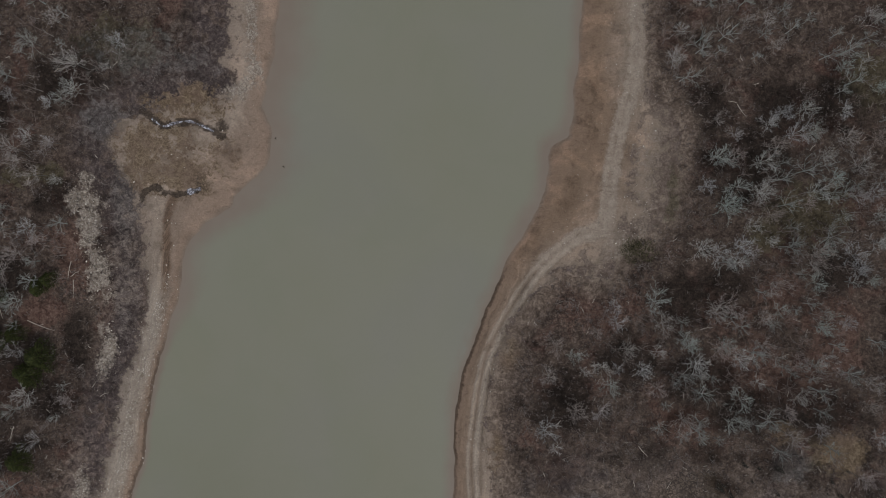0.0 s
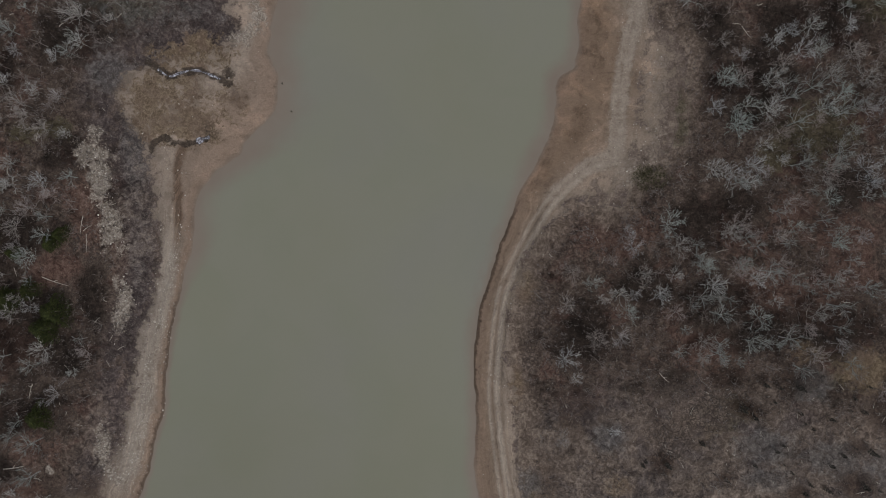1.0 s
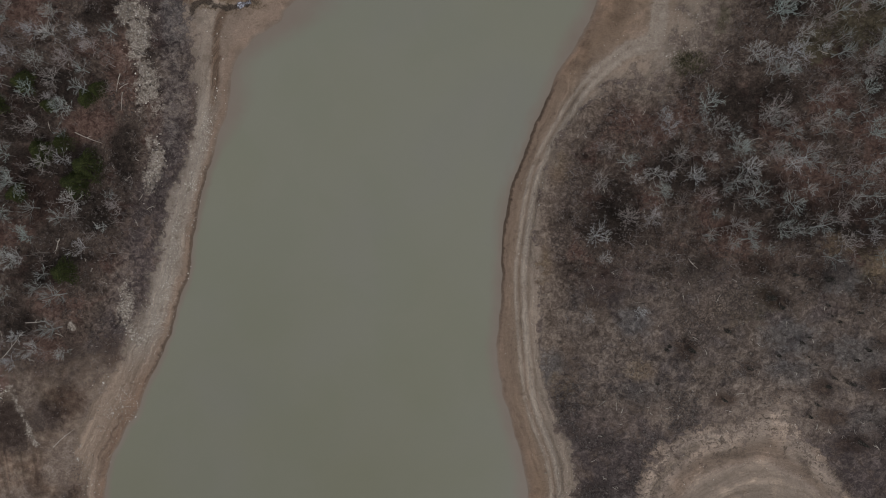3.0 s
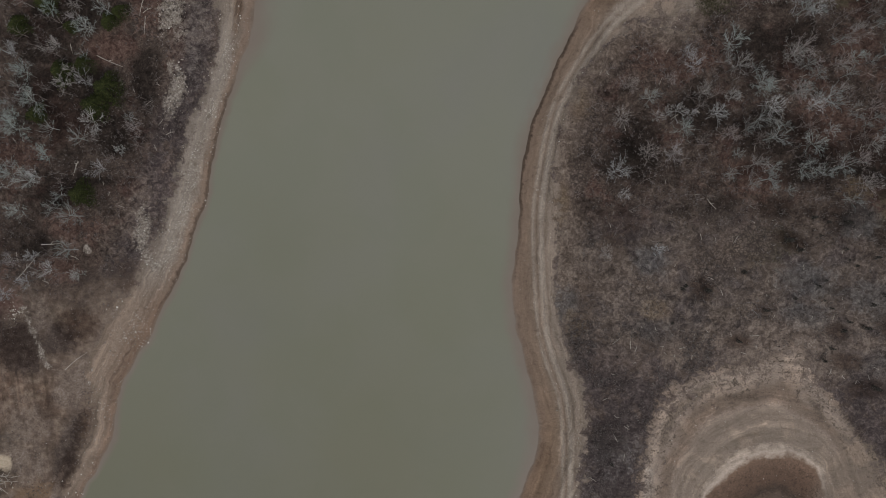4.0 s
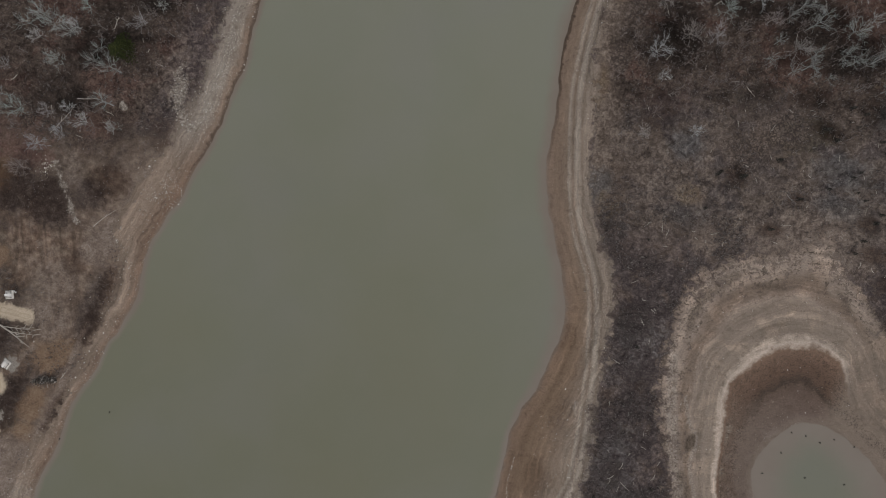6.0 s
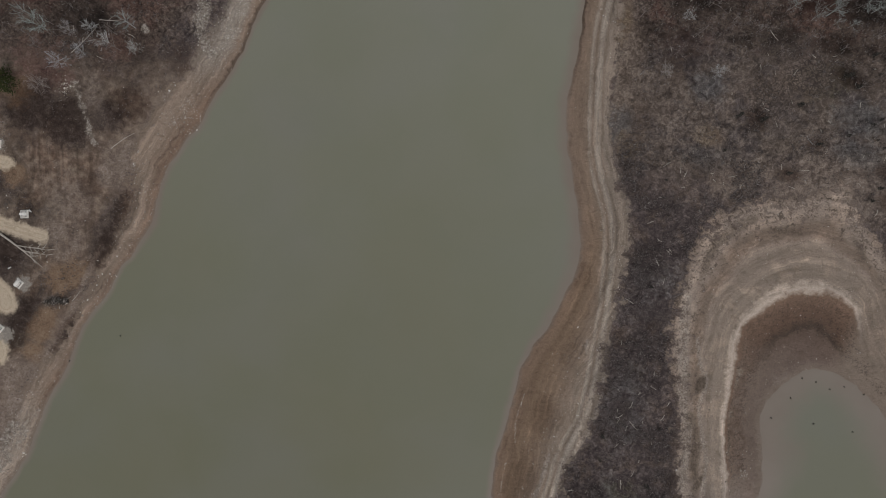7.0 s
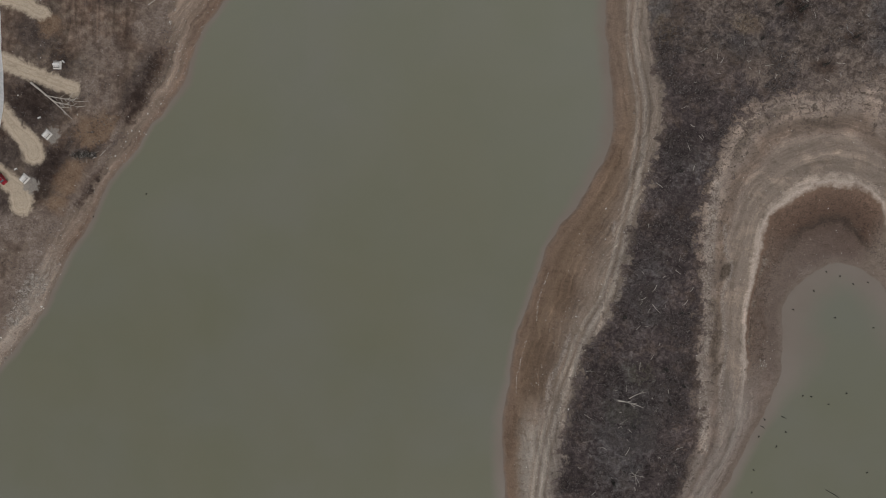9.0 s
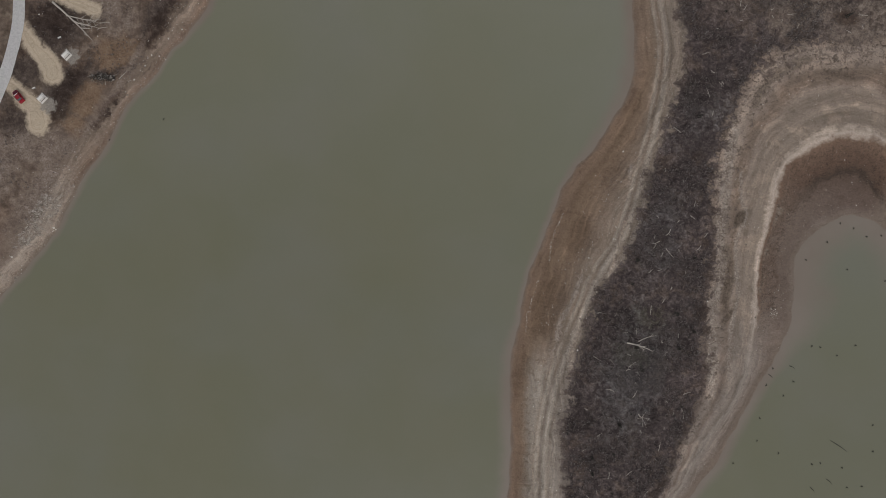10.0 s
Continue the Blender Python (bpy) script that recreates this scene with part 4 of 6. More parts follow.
def sample(field, x, y):
    i = np.clip(np.searchsorted(GX, x) - 1, 0, len(GX) - 2)
    j = np.clip(np.searchsorted(GY, y) - 1, 0, len(GY) - 2)
    s, t = (x - GX[i]) / (GX[i + 1] - GX[i]), (y - GY[j]) / (GY[j + 1] - GY[j])
    return field[j, i] * (1 - s) * (1 - t) + field[j, i + 1] * s * (1 - t) + field[j + 1, i] * (1 - s) * t + field[j + 1, i + 1] * s * t


FIELD = {k: v.reshape(gx.shape) for k, v in LAND.items()}


def ground_z(x, y):
    return float(sample(HEIGHT, np.float64(x), np.float64(y)))


def sheet(name, xs, ys, z, fields, material):
    a, b = np.meshgrid(xs, ys)
    n, m = len(xs), len(ys)
    me = bpy.data.meshes.new(name)
    co = np.stack([a.ravel(), b.ravel(), z.ravel()], 1).astype(np.float32)
    i = (np.arange(m - 1)[:, None] * n + np.arange(n - 1)).ravel()
    quads = np.stack([i, i + 1, i + n + 1, i + n], 1).astype(np.int32)
    me.vertices.add(len(co))
    me.vertices.foreach_set("co", co.ravel())
    me.loops.add(quads.size)
    me.loops.foreach_set("vertex_index", quads.ravel())
    me.polygons.add(len(quads))
    me.polygons.foreach_set("loop_start", np.arange(0, quads.size, 4, dtype=np.int32))
    me.update(calc_edges=True)
    me.polygons.foreach_set("use_smooth", np.ones(len(quads), bool))
    for key, value in fields.items():
        me.attributes.new(key, "FLOAT", "POINT").data.foreach_set("value", value.ravel().astype(np.float32))
    me.materials.append(material)
    return new(name, me)


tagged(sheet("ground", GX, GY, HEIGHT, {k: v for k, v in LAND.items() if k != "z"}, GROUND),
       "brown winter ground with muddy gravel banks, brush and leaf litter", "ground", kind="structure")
WX, WY = GX[::2], GY[::2]
wx, wy = np.meshgrid(WX, WY)
depth = -sample(HEIGHT, wx, wy)
tagged(sheet("water", WX, WY, np.zeros(wx.shape), {"depth": np.clip(depth, -1, 4), "silt": step01(wy + 25 * rough(wx, wy, 60), -250, -20)}, WATER),
       "calm murky grey-green reservoir water", "water", kind="structure")


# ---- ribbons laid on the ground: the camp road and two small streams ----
def ribbon(name, line, width, material, lift, thick=0.0, wander=0.0, level=None):
    pts = smooth(line, 0.8)
    bm = bmesh.new()
    rows = []
    for k, p in enumerate(pts):
        along = pts[min(k + 1, len(pts) - 1)] - pts[max(k - 1, 0)]
        n = np.array([-along[1], along[0]]) / (np.linalg.norm(along) + 1e-9)
        w = width * (1 + wander * math.sin(k * 0.9 + 1.3 * math.sin(k * 0.37)))
        row = []
        for s in (-0.5, -0.25, 0, 0.25, 0.5):
            c = p + n * w * s
            z = (ground_z(*c) if level is None else level(*p)) + lift - (0.03 if abs(s) == 0.5 and level is None else 0)
            row.append(bm.verts.new((c[0], c[1], z)))
        rows.append(row)
    for a, b in zip(rows[:-1], rows[1:]):
        for i in range(4):
            bm.faces.new((a[i], b[i], b[i + 1], a[i + 1]))
    if thick:
        bmesh.ops.solidify(bm, geom=bm.faces[:], thickness=thick)
    bmesh.ops.recalc_face_normals(bm, faces=bm.faces[:])
    me = bpy.data.meshes.new(name)
    bm.to_mesh(me)
    bm.free()
    me.materials.append(material)
    return new(name, me)


ASPHALT = plain_material("worn_asphalt", (0.82, 0.8, 0.79), 0.9, 0.2, 0.16, 1.4)


def stream_material():
    g = Nodes("stream_water", 0.08, 0.6)
    glint = g.noise(0.8, 4, 0.7, distort=1.2)
    # pale reflections of the sky are painted into the base colour by noise
    g.colour(g.ramp(glint, [(0.42, (0.07, 0.06, 0.055)), (0.54, (0.22, 0.215, 0.25)), (0.64, (0.62, 0.63, 0.7))]))
    g.bump(glint, 0.3, 0.05)
    return g.mat


STREAM = stream_material()
ROAD = [(-196, -140), (-191, -152), (-188.3, -162.0), (-185.0, -172.6), (-183.2, -181.6), (-182.8, -191.0), (-183.4, -200.7), (-185, -210.6), (-189, -222), (-196, -232)]
tagged(ribbon("road", ROAD, 4.0, ASPHALT, 0.1, 0.12), "narrow pale grey asphalt camp road", "road", kind="structure")
tagged(ribbon("creek", CREEK[3:9], 0.65, STREAM, 0.1, wander=0.45, level=lambda x, y: ground_z(x, y)), "narrow creek with painted pale glints between dark muddy banks", "creek", kind="structure")
tagged(ribbon("ditch_water", [(-90.2, 11.4), (-88.6, 11.6), (-87.0, 12.2), (-85.6, 12.6)], 1.7, STREAM, 0.1, wander=0.4, level=lambda x, y: ground_z(x, y)), "dark wet ditch with a small pool", "ditch", kind="structure")


# ---- bare trees ----
def branch_work(seed, height, spread, stout, limbs=(13, 16), kids=(4, 3, 4), bits_at=(3, 2, 1, 1), least=0.021):
    """The tubes of a leafless hardwood: a trunk, and limbs that fork into branches and then into fine twigs."""
    rng = random.Random(seed)
    trunk, crown = Sticks(), Sticks()
    lean = Vector((rng.uniform(-0.08, 0.08), rng.uniform(-0.08, 0.08), 1))
    spine = [lean * (height * f) + Vector((rng.uniform(-0.1, 0.1), rng.uniform(-0.1, 0.1), 0)) * (height * f * 0.3) for f in (0, 0.2, 0.4, 0.6, 0.8)]
    spine[0] = Vector((0, 0, -0.5))
    trunk.tube(spine, [stout * f for f in (1.7, 1.4, 1.2, 1.0, 0.7)], 6)

    def shoot(start, way, length, radius, level):
        places, radii = [start], [radius]
        p, w = start.copy(), way.normalized()
        bits = bits_at[level]
        last = level == len(kids)
        for k in range(bits):
            w = (w + Vector((rng.uniform(-0.2, 0.2), rng.uniform(-0.2, 0.2), rng.uniform(-0.1, 0.16)))).normalized()
            p = p + w * (length / bits)
            places.append(p.copy())
            radii.append(0 if level >= 2 and k == bits - 1 else max(radius * (1 - 0.62 * (k + 1) / bits), least))
        crown.tube(places, radii, 3, False)
        if last:
            return
        for k in range(kids[level]):
            f = (0.34 + 0.66 * (k + rng.random()) / kids[level]) * bits
            i = min(int(f), bits - 1)
            at = places[i].lerp(places[i + 1], f - i)
            ahead = (places[i + 1] - places[i]).normalized()
            flank = ahead.cross(Vector((rng.gauss(0, 1), rng.gauss(0, 1), rng.gauss(0, 1.2)))).normalized()
            go = ahead + flank * rng.uniform(0.4, 1.05) + Vector((0, 0, rng.uniform(-0.1, 0.4)))
            shoot(at, go, length * rng.uniform(0.4, 0.66), max(radius * 0.5, least), level + 1)

    count = rng.randint(*limbs)
    lop, start = rng.uniform(0, 6.28), rng.uniform(0, 6.28)
    for k in range(count):
        a = start + 2 * math.pi * (k + rng.uniform(-0.45, 0.45)) / count
        f = rng.uniform(0.4, 0.8)
        i = min(int(f / 0.2), 3)
        at = spine[i].lerp(spine[i + 1], f / 0.2 - i)
        rise = rng.uniform(0.25, 0.8) if f < 0.6 else rng.uniform(0.4, 1.9)
        shoot(at, Vector((math.cos(a), math.sin(a), rise)), spread * rng.uniform(0.65, 1.0) * (1 + 0.2 * math.cos(a - lop)), stout * rng.uniform(0.55, 1.1), 0)
    return trunk, crown


def bare_tree(seed, height, spread):
    root = new("tree")
    trunk, crown = branch_work(seed, height, spread, 0.058)
    piece("trunk", trunk.mesh("trunk", BARK), root)
    piece("crown", crown.mesh("crown", TWIG), root)
    return root


def plant(model, x, y, rng, scale=1.0):
    s = scale * rng.uniform(0.85, 1.15)
    ob = copy_thing(model, pose(x, y, ground_z(x, y), 0, 0, rng.uniform(0, 360)))
    ob.scale = (s, s, s)
    return ob


TREES = [tagged(bare_tree(20 + k, h, w), "leafless grey hardwood tree in the winter woods", "tree", "bare trees of the woods")
         for k, (h, w) in enumerate([(8.8, 3.0), (9.6, 3.3), (8.2, 2.7), (7.8, 3.1), (9.2, 2.6), (7.4, 2.5), (9.0, 2.9), (7.2, 2.8)])]
POINT_TREES = [(49, -24), (30, -31), (37, -35), (45, -37), (52, -31), (62, -32), (57, -37), (62, -43), (48, -43), (29, -41), (37, -51), (46, -51), (28, -58), (31.7, -64.5), (70, -29), (73, -34),
               (78, -19), (61, -23), (40, -40), (80, -29)]
EAST_TREES = [(76, 28), (74, 20), (82, 20), (89, 27), (93, 31), (89, 18), (91, 39), (96, 43), (79, 14), (73, 1), (78, 0), (84, 1), (93, 11), (104, 15), (105, 19), (111, 23), (118, 27), (118, 18),
              (123, 36), (114, 35), (106, 0), (108, 2), (118, 1), (107, 30), (98, 36), (89, 0), (114, 44), (102, 44), (124, 4), (79, -17), (84, -3), (98, -17), (93, -28), (82, -28), (69, -28),
              (101, -48), (102, -55), (104, -43), (84, -52), (107, -3), (87, -44), (109, -22), (95, -10), (44, -81), (28, -83)]
WEST_TREES = [(-140, -11), (-164, -17), (-159, -10), (-151, -11), (-141, -26), (-151, -32), (-160, -42), (-155, -51), (-160, -60), (-137, -56), (-163, -55), (-151, -68), (-155, -76), (-161, -74),
              (-146, -17), (-131, 25), (-141, 18), (-149, 29), (-147, 3), (-146, -3), (-137, -2), (-138, 56), (-131, 63), (-143, 22), (-162, -113), (-154, -74), (-158, -86), (-166, -79),
              (-168, -103), (-178, -135), (-166, -121)]
rng = random.Random(3)
SMALL = {(40, -40), (31.7, -64.5), (44, -81), (28, -83), (-178, -135)}
stands = []
for x, y in POINT_TREES + EAST_TREES + WEST_TREES:
    model = TREES[len(stands)] if len(stands) < len(TREES) else None
    s = 0.68 if (x, y) in SMALL else 1.08
    if model:
        model.matrix_basis = pose(x, y, ground_z(x, y), 0, 0, rng.uniform(0, 360))
    else:
        plant(rng.choice(TREES), x, y, rng, s)
    stands.append((x, y))
# the rest of the woods: more trees, then a thicket of saplings
thin = []
for _ in range(30000):
    if len(thin) > 1010:
        break
    x, y = (rng.uniform(18, 150), rng.uniform(-112, 100)) if rng.random() < 0.6 else (rng.uniform(-215, -108), rng.uniform(-125, 100))
    at = np.float64(x), np.float64(y)
    woody = sample(FIELD["woods"], *at)
    if sample(FIELD["veg"], *at) < 4 or sample(FIELD["bare"], *at) > 0.15 or sample(FIELD["camp"], *at) > 0.4 or rng.random() > 0.12 + 0.88 * woody:
        continue
    if rough(x, y, 16) < rng.uniform(-0.35, 0.15):
        continue
    gap = min((x - a) ** 2 + (y - b) ** 2 for a, b in stands)
    sparse = x > 0 and y < -40
    if len(stands) < 285 and woody > 0.7 and gap > 5.2**2 and not (sparse and rng.random() < 0.85):
        plant(rng.choice(TREES), x, y, rng, rng.uniform(0.65, 1.08))
        stands.append((x, y))
    elif gap > 2.0**2 and not (sparse and rng.random() < 0.5):
        thin.append((x, y))
more = []
for _ in range(6000):
    if len(more) >= 215:
        break
    x, y = (rng.uniform(60, 150), rng.uniform(-60, 100)) if rng.random() < 0.62 else (rng.uniform(-215, -122), rng.uniform(-100, 100))
    if sample(FIELD["woods"], np.float64(x), np.float64(y)) > 0.7 and min((x - a) ** 2 + (y - b) ** 2 for a, b in stands + more) > 3.0**2 and rough(x, y, 16) > rng.uniform(-0.5, 0.0):
        more.append((x, y))
forms = []
for k, (h, w) in enumerate([(4.6, 1.9), (5.2, 2.3), (3.8, 1.6), (3.0, 1.5), (5.8, 2.6)]):
    a, b = branch_work(60 + k, h, w, 0.055, (6, 7), (4, 3), (2, 1, 1), 0.018)
    va, vb = np.array(a.v), np.array(b.v)
    forms.append((np.concatenate([va, vb]), a.f + [tuple(i + len(va) for i in f) for f in b.f]))
grown = []
for k, (h, w) in enumerate([(7.0, 3.2), (6.4, 2.8), (7.6, 3.4)]):
    a, b = branch_work(80 + k, h, w, 0.09, (9, 10), (5, 6), (2, 1, 1), 0.02)
    va, vb = np.array(a.v), np.array(b.v)
    grown.append((np.concatenate([va, vb]), a.f + [tuple(i + len(va) for i in f) for f in b.f]))
for name, label, spots in (("sapling_thicket", "hazy thicket of brown leafless saplings in the eastern woods", [p for p in thin if p[0] > 0]),
                           ("sapling_thicket", "hazy thicket of brown leafless saplings in the western woods", [p for p in thin if p[0] < 0]),
                           ("young_trees", "dense young leafless trees with pale grey branches", more)):
    vs, fs, count = [], [], 0
    for x, y in spots:
        v, f = grown[rng.randrange(3)] if name == "young_trees" else forms[rng.randrange(len(forms))]
        a, s = rng.uniform(0, 6.28), rng.uniform(0.6, 1.25)
        c, d = s * math.cos(a), s * math.sin(a)
        vs.append(np.stack([x + v[:, 0] * c - v[:, 1] * d, y + v[:, 0] * d + v[:, 1] * c, ground_z(x, y) + v[:, 2] * s], 1))
        fs += [tuple(i + count for i in face) for face in f]
        count += len(v)
    tagged(new(name, mesh_of(name, np.concatenate(vs).tolist(), fs, [PALE_TWIG if name == "young_trees" else HAZE])), label, "trees" if name == "young_trees" else "saplings", kind="stuff")


# ---- cedars ----
def cedar(seed, wide, height):
    rng = random.Random(seed)
    root = new("cedar")
    piece("trunk", Sticks().tube([(0, 0, -0.3), (0, 0, height * 0.5), (0.1, 0, height * 0.92)], [0.16, 0.11, 0.03], 6).mesh("trunk", BARK), root)
    v, f = [], []
    for _ in range(1500):
        h = rng.random() ** 0.8
        a = rng.uniform(0, 2 * math.pi)
        lobe = 1 + 0.22 * math.sin(3 * a + seed) + 0.15 * math.sin(5 * a + 2 * seed)
        r = wide * lobe * (1 - h) ** 0.55 * rng.uniform(0.55, 1.0)
        p = Vector((r * math.cos(a), r * math.sin(a), 0.5 + h * (height - 0.4)))
        out = Vector((math.cos(a), math.sin(a), rng.uniform(0.0, 0.9))).normalized()
        s = rng.uniform(0.22, 0.5)
        side = out.cross(Vector((0, 0, 1))).normalized()
        k = len(v)
        droop = Vector((0, 0, -0.25 * s))
        v += [tuple(p - side * s * 0.35), tuple(p + side * s * 0.35), tuple(p + out * s + droop), tuple(p + out * s * 0.4 + Vector((0, 0, 0.22 * s)))]
        f += [(k, k + 2, k + 3), (k + 1, k + 3, k + 2), (k, k + 3, k + 1)]
    piece("crown", mesh_of("crown", v, f, [NEEDLE]), root)
    return tagged(root, "dark green bushy cedar among bare trees", "tree", "evergreen cedars")


CEDARS = [cedar(5 + k, w, h) for k, (w, h) in enumerate([(3.0, 5.0), (3.6, 6.0), (2.4, 4.0)])]
for k, (x, y, which, s) in enumerate([(-133, -19, 0, 1.0), (-149, -25, 2, 1.1), (-143, -37, 1, 1.0), (-150, -40, 0, 1.0), (-134.5, -44, 1, 1.0), (-138, -50, 0, 1.1), (-158, -54, 2, 0.9),
                                       (-157, -18, 0, 0.9), (-166, -26, 2, 1.0), (-140.5, -78.5, 0, 1.0), (-137, -22, 2, 0.8), (-180, -122, 0, 1.0)]):
    if k < 3:
        first = CEDARS[(0, 2, 1)[k]]
        first.matrix_basis = pose(x, y, ground_z(x, y), 0, 0, 40 * k)
    else:
        ob = copy_thing(CEDARS[which], pose(x, y, ground_z(x, y), 0, 0, 70 * k))
        ob.scale = (1.55 * s, 1.55 * s, 1.1 * s)


def young_cedar(seed, wide, height):
    rng = random.Random(seed)
    root = new("young_cedar")
    piece("trunk", Sticks().tube([(0, 0, -0.2), (0, 0, height * 0.9)], [0.06, 0.02], 5).mesh("trunk", BARK), root)
    v, f = [], []
    for _ in range(170):
        h, a = rng.random(), rng.uniform(0, 6.28)
        r = wide * (1 - h) ** 0.7 * rng.uniform(0.4, 1.0)
        s = rng.uniform(0.16, 0.34)
        p, out = Vector((r * math.cos(a), r * math.sin(a), 0.15 + h * height)), Vector((math.cos(a), math.sin(a), 0.4))
        side = Vector((-math.sin(a), math.cos(a), 0))
        k = len(v)
        v += [tuple(p - side * s * 0.4), tuple(p + side * s * 0.4), tuple(p + out * s), tuple(p + out * s * 0.4 + Vector((0, 0, 0.2 * s)))]
        f += [(k, k + 2, k + 3), (k + 1, k + 3, k + 2), (k, k + 3, k + 1)]
    piece("crown", mesh_of("crown", v, f, [SHADY]), root)
    return tagged(root, "small dark evergreen shrub standing in grey brush", "shrub", "young cedars")


YOUNG = [young_cedar(50, 0.6, 3.4), young_cedar(51, 0.75, 2.6)]
SHRUBS = [(84, -74, 1.3), (72, -85, 1.0), (61, -91.7, 1.3), (79.5, -96.3, 0.9), (72.5, -106.8, 0.9), (51.5, -103, 0.7), (103.8, -100.4, 1.0), (110.5, -99, 1.1), (101.2, -106.4, 0.8), (105.4, -97.6, 0.8),
          (115, -117.4, 1.3), (123.6, -87, 1.3), (111.5, -76.8, 0.9), (101.7, -67, 1.2), (91, -66.2, 1.0), (88, -76.6, 1.0), (121.7, -97.8, 1.4), (95.2, -87.3, 0.7), (53.5, -92, 0.9), (99.6, -110.5, 0.8),
          (112, -91.6, 0.9), (115.4, -88.3, 0.9), (88.5, -91.8, 0.7), (124, -117, 0.9), (106, -80, 0.7)]
while len(SHRUBS) < 62:
    x, y = rng.choice([(rng.uniform(84, 138), rng.uniform(-118, -62)), (rng.uniform(30, 135), rng.uniform(-118, -60)), (rng.uniform(24, 60), rng.uniform(-275, -115)), (rng.uniform(30, 56), rng.uniform(-275, -190))])
    if sample(FIELD["veg"], np.float64(x), np.float64(y)) > 3:
        SHRUBS.append((x, y, rng.uniform(0.45, 0.95)))
for k, (x, y, s) in enumerate(SHRUBS):
    ob = YOUNG[k] if k < 2 else copy_thing(rng.choice(YOUNG), Matrix())
    ob.matrix_basis = pose(x, y, ground_z(x, y), 0, 0, rng.uniform(0, 360)) @ Matrix.Diagonal((s, s, s, 1))


# ---- fallen logs and dead limbs ----
def log_model(seed, length, radius, forks):
    rng = random.Random(seed)
    s = Sticks()
    bend = rng.uniform(-0.06, 0.06) * length
    spine = [Vector((length * (f - 0.5), bend * math.sin(math.pi * f), radius * 0.7)) for f in (0, 0.33, 0.66, 1)]
    s.tube(spine, [radius, radius * 0.9, radius * 0.7, radius * 0.35], 6)
    for _ in range(forks):
        k = rng.randint(1, 2)
        way = Vector((rng.uniform(0.3, 1), rng.choice((-1, 1)) * rng.uniform(0.4, 1), rng.uniform(0.0, 0.35)))
        a = spine[k].lerp(spine[k + 1], rng.random())
        s.tube([a, a + way * length * 0.12, a + way * length * 0.2 + Vector((0.1, 0.05, 0.05))], [radius * 0.6, radius * 0.4, radius * 0.2], 4)
    return s.mesh("fallen_log", DRIFT)


LOGS = [log_model(1, 3.0, 0.075, 1), log_model(2, 4.5, 0.10, 2), log_model(3, 2.0, 0.06, 1), log_model(4, 3.4, 0.07, 3)]


def drop_log(x, y, turn, length, which):
    me = LOGS[which]
    ob = new("fallen_log", me)
    s = length / (3.0, 4.5, 2.0, 3.4)[which]
    lo, hi = (ground_z(x + k * 0.4 * length * math.cos(radians(turn)), y + k * 0.4 * length * math.sin(radians(turn))) for k in (-1, 1))
    ob.matrix_basis = pose(x, y, (lo + hi) / 2 + 0.03, 0, -math.degrees(math.atan2(hi - lo, 0.8 * length)), turn) @ Matrix.Diagonal((s, min(max(s, 1), 1.7), 1, 1))
    return tagged(ob, "bleached bare log lying in dead leaves", "log", "fallen timber")


for (x0, y0), (x1, y1), which in [((-141, -33), (-132, -36), 0), ((-127, -13), (-128, -19), 0), ((-126, -19), (-126, -25), 2), ((-127, -18), (-124, -16), 1), ((-144, -68), (-145, -73), 3),
                                  ((-150, -30), (-149, -33), 2), ((-161.4, -108.5), (-154.7, -99.2), 0), ((84, 46), (87, 42), 0), ((76, 28), (78, 29.5), 2), ((72, -45), (72, -47.5), 3), ((76, -25), (80, -24), 1),
                                  ((39, -20), (40, -22), 2), ((59, -63), (62, -66), 0), ((59, -106), (59, -108.4), 2), ((-154, -96.2), (-147, -95.1), 0), ((-147.6, -188.5), (-145.6, -184.8), 2), ((38, -193), (41, -195.2), 2)]:
    drop_log((x0 + x1) / 2, (y0 + y1) / 2, math.degrees(math.atan2(y1 - y0, x1 - x0)), math.hypot(x1 - x0, y1 - y0), which)
strewn = 0
while strewn < 170:
    x, y = rng.choice([(rng.uniform(20, 140), rng.uniform(-120, 85)), (rng.uniform(-190, -114), rng.uniform(-115, 85)), (rng.uniform(22, 60), rng.uniform(-280, -110))])
    at = np.float64(x), np.float64(y)
    if sample(FIELD["veg"], *at) < 3 or sample(FIELD["camp"], *at) > 0.5:
        continue
    drop_log(x, y, rng.uniform(0, 360), rng.uniform(1.0, 3.2), rng.randrange(4))
    strewn += 1


strewn = 0
while strewn < 70:
    x, y = rng.choice([(rng.uniform(26, 135), rng.uniform(-122, -66)), (rng.uniform(24, 62), rng.uniform(-280, -130))])
    if sample(FIELD["veg"], np.float64(x), np.float64(y)) > 2:
        drop_log(x, y, rng.gauss(110, 45), rng.uniform(0.7, 2.3), rng.choice((0, 2, 3)))
        strewn += 1


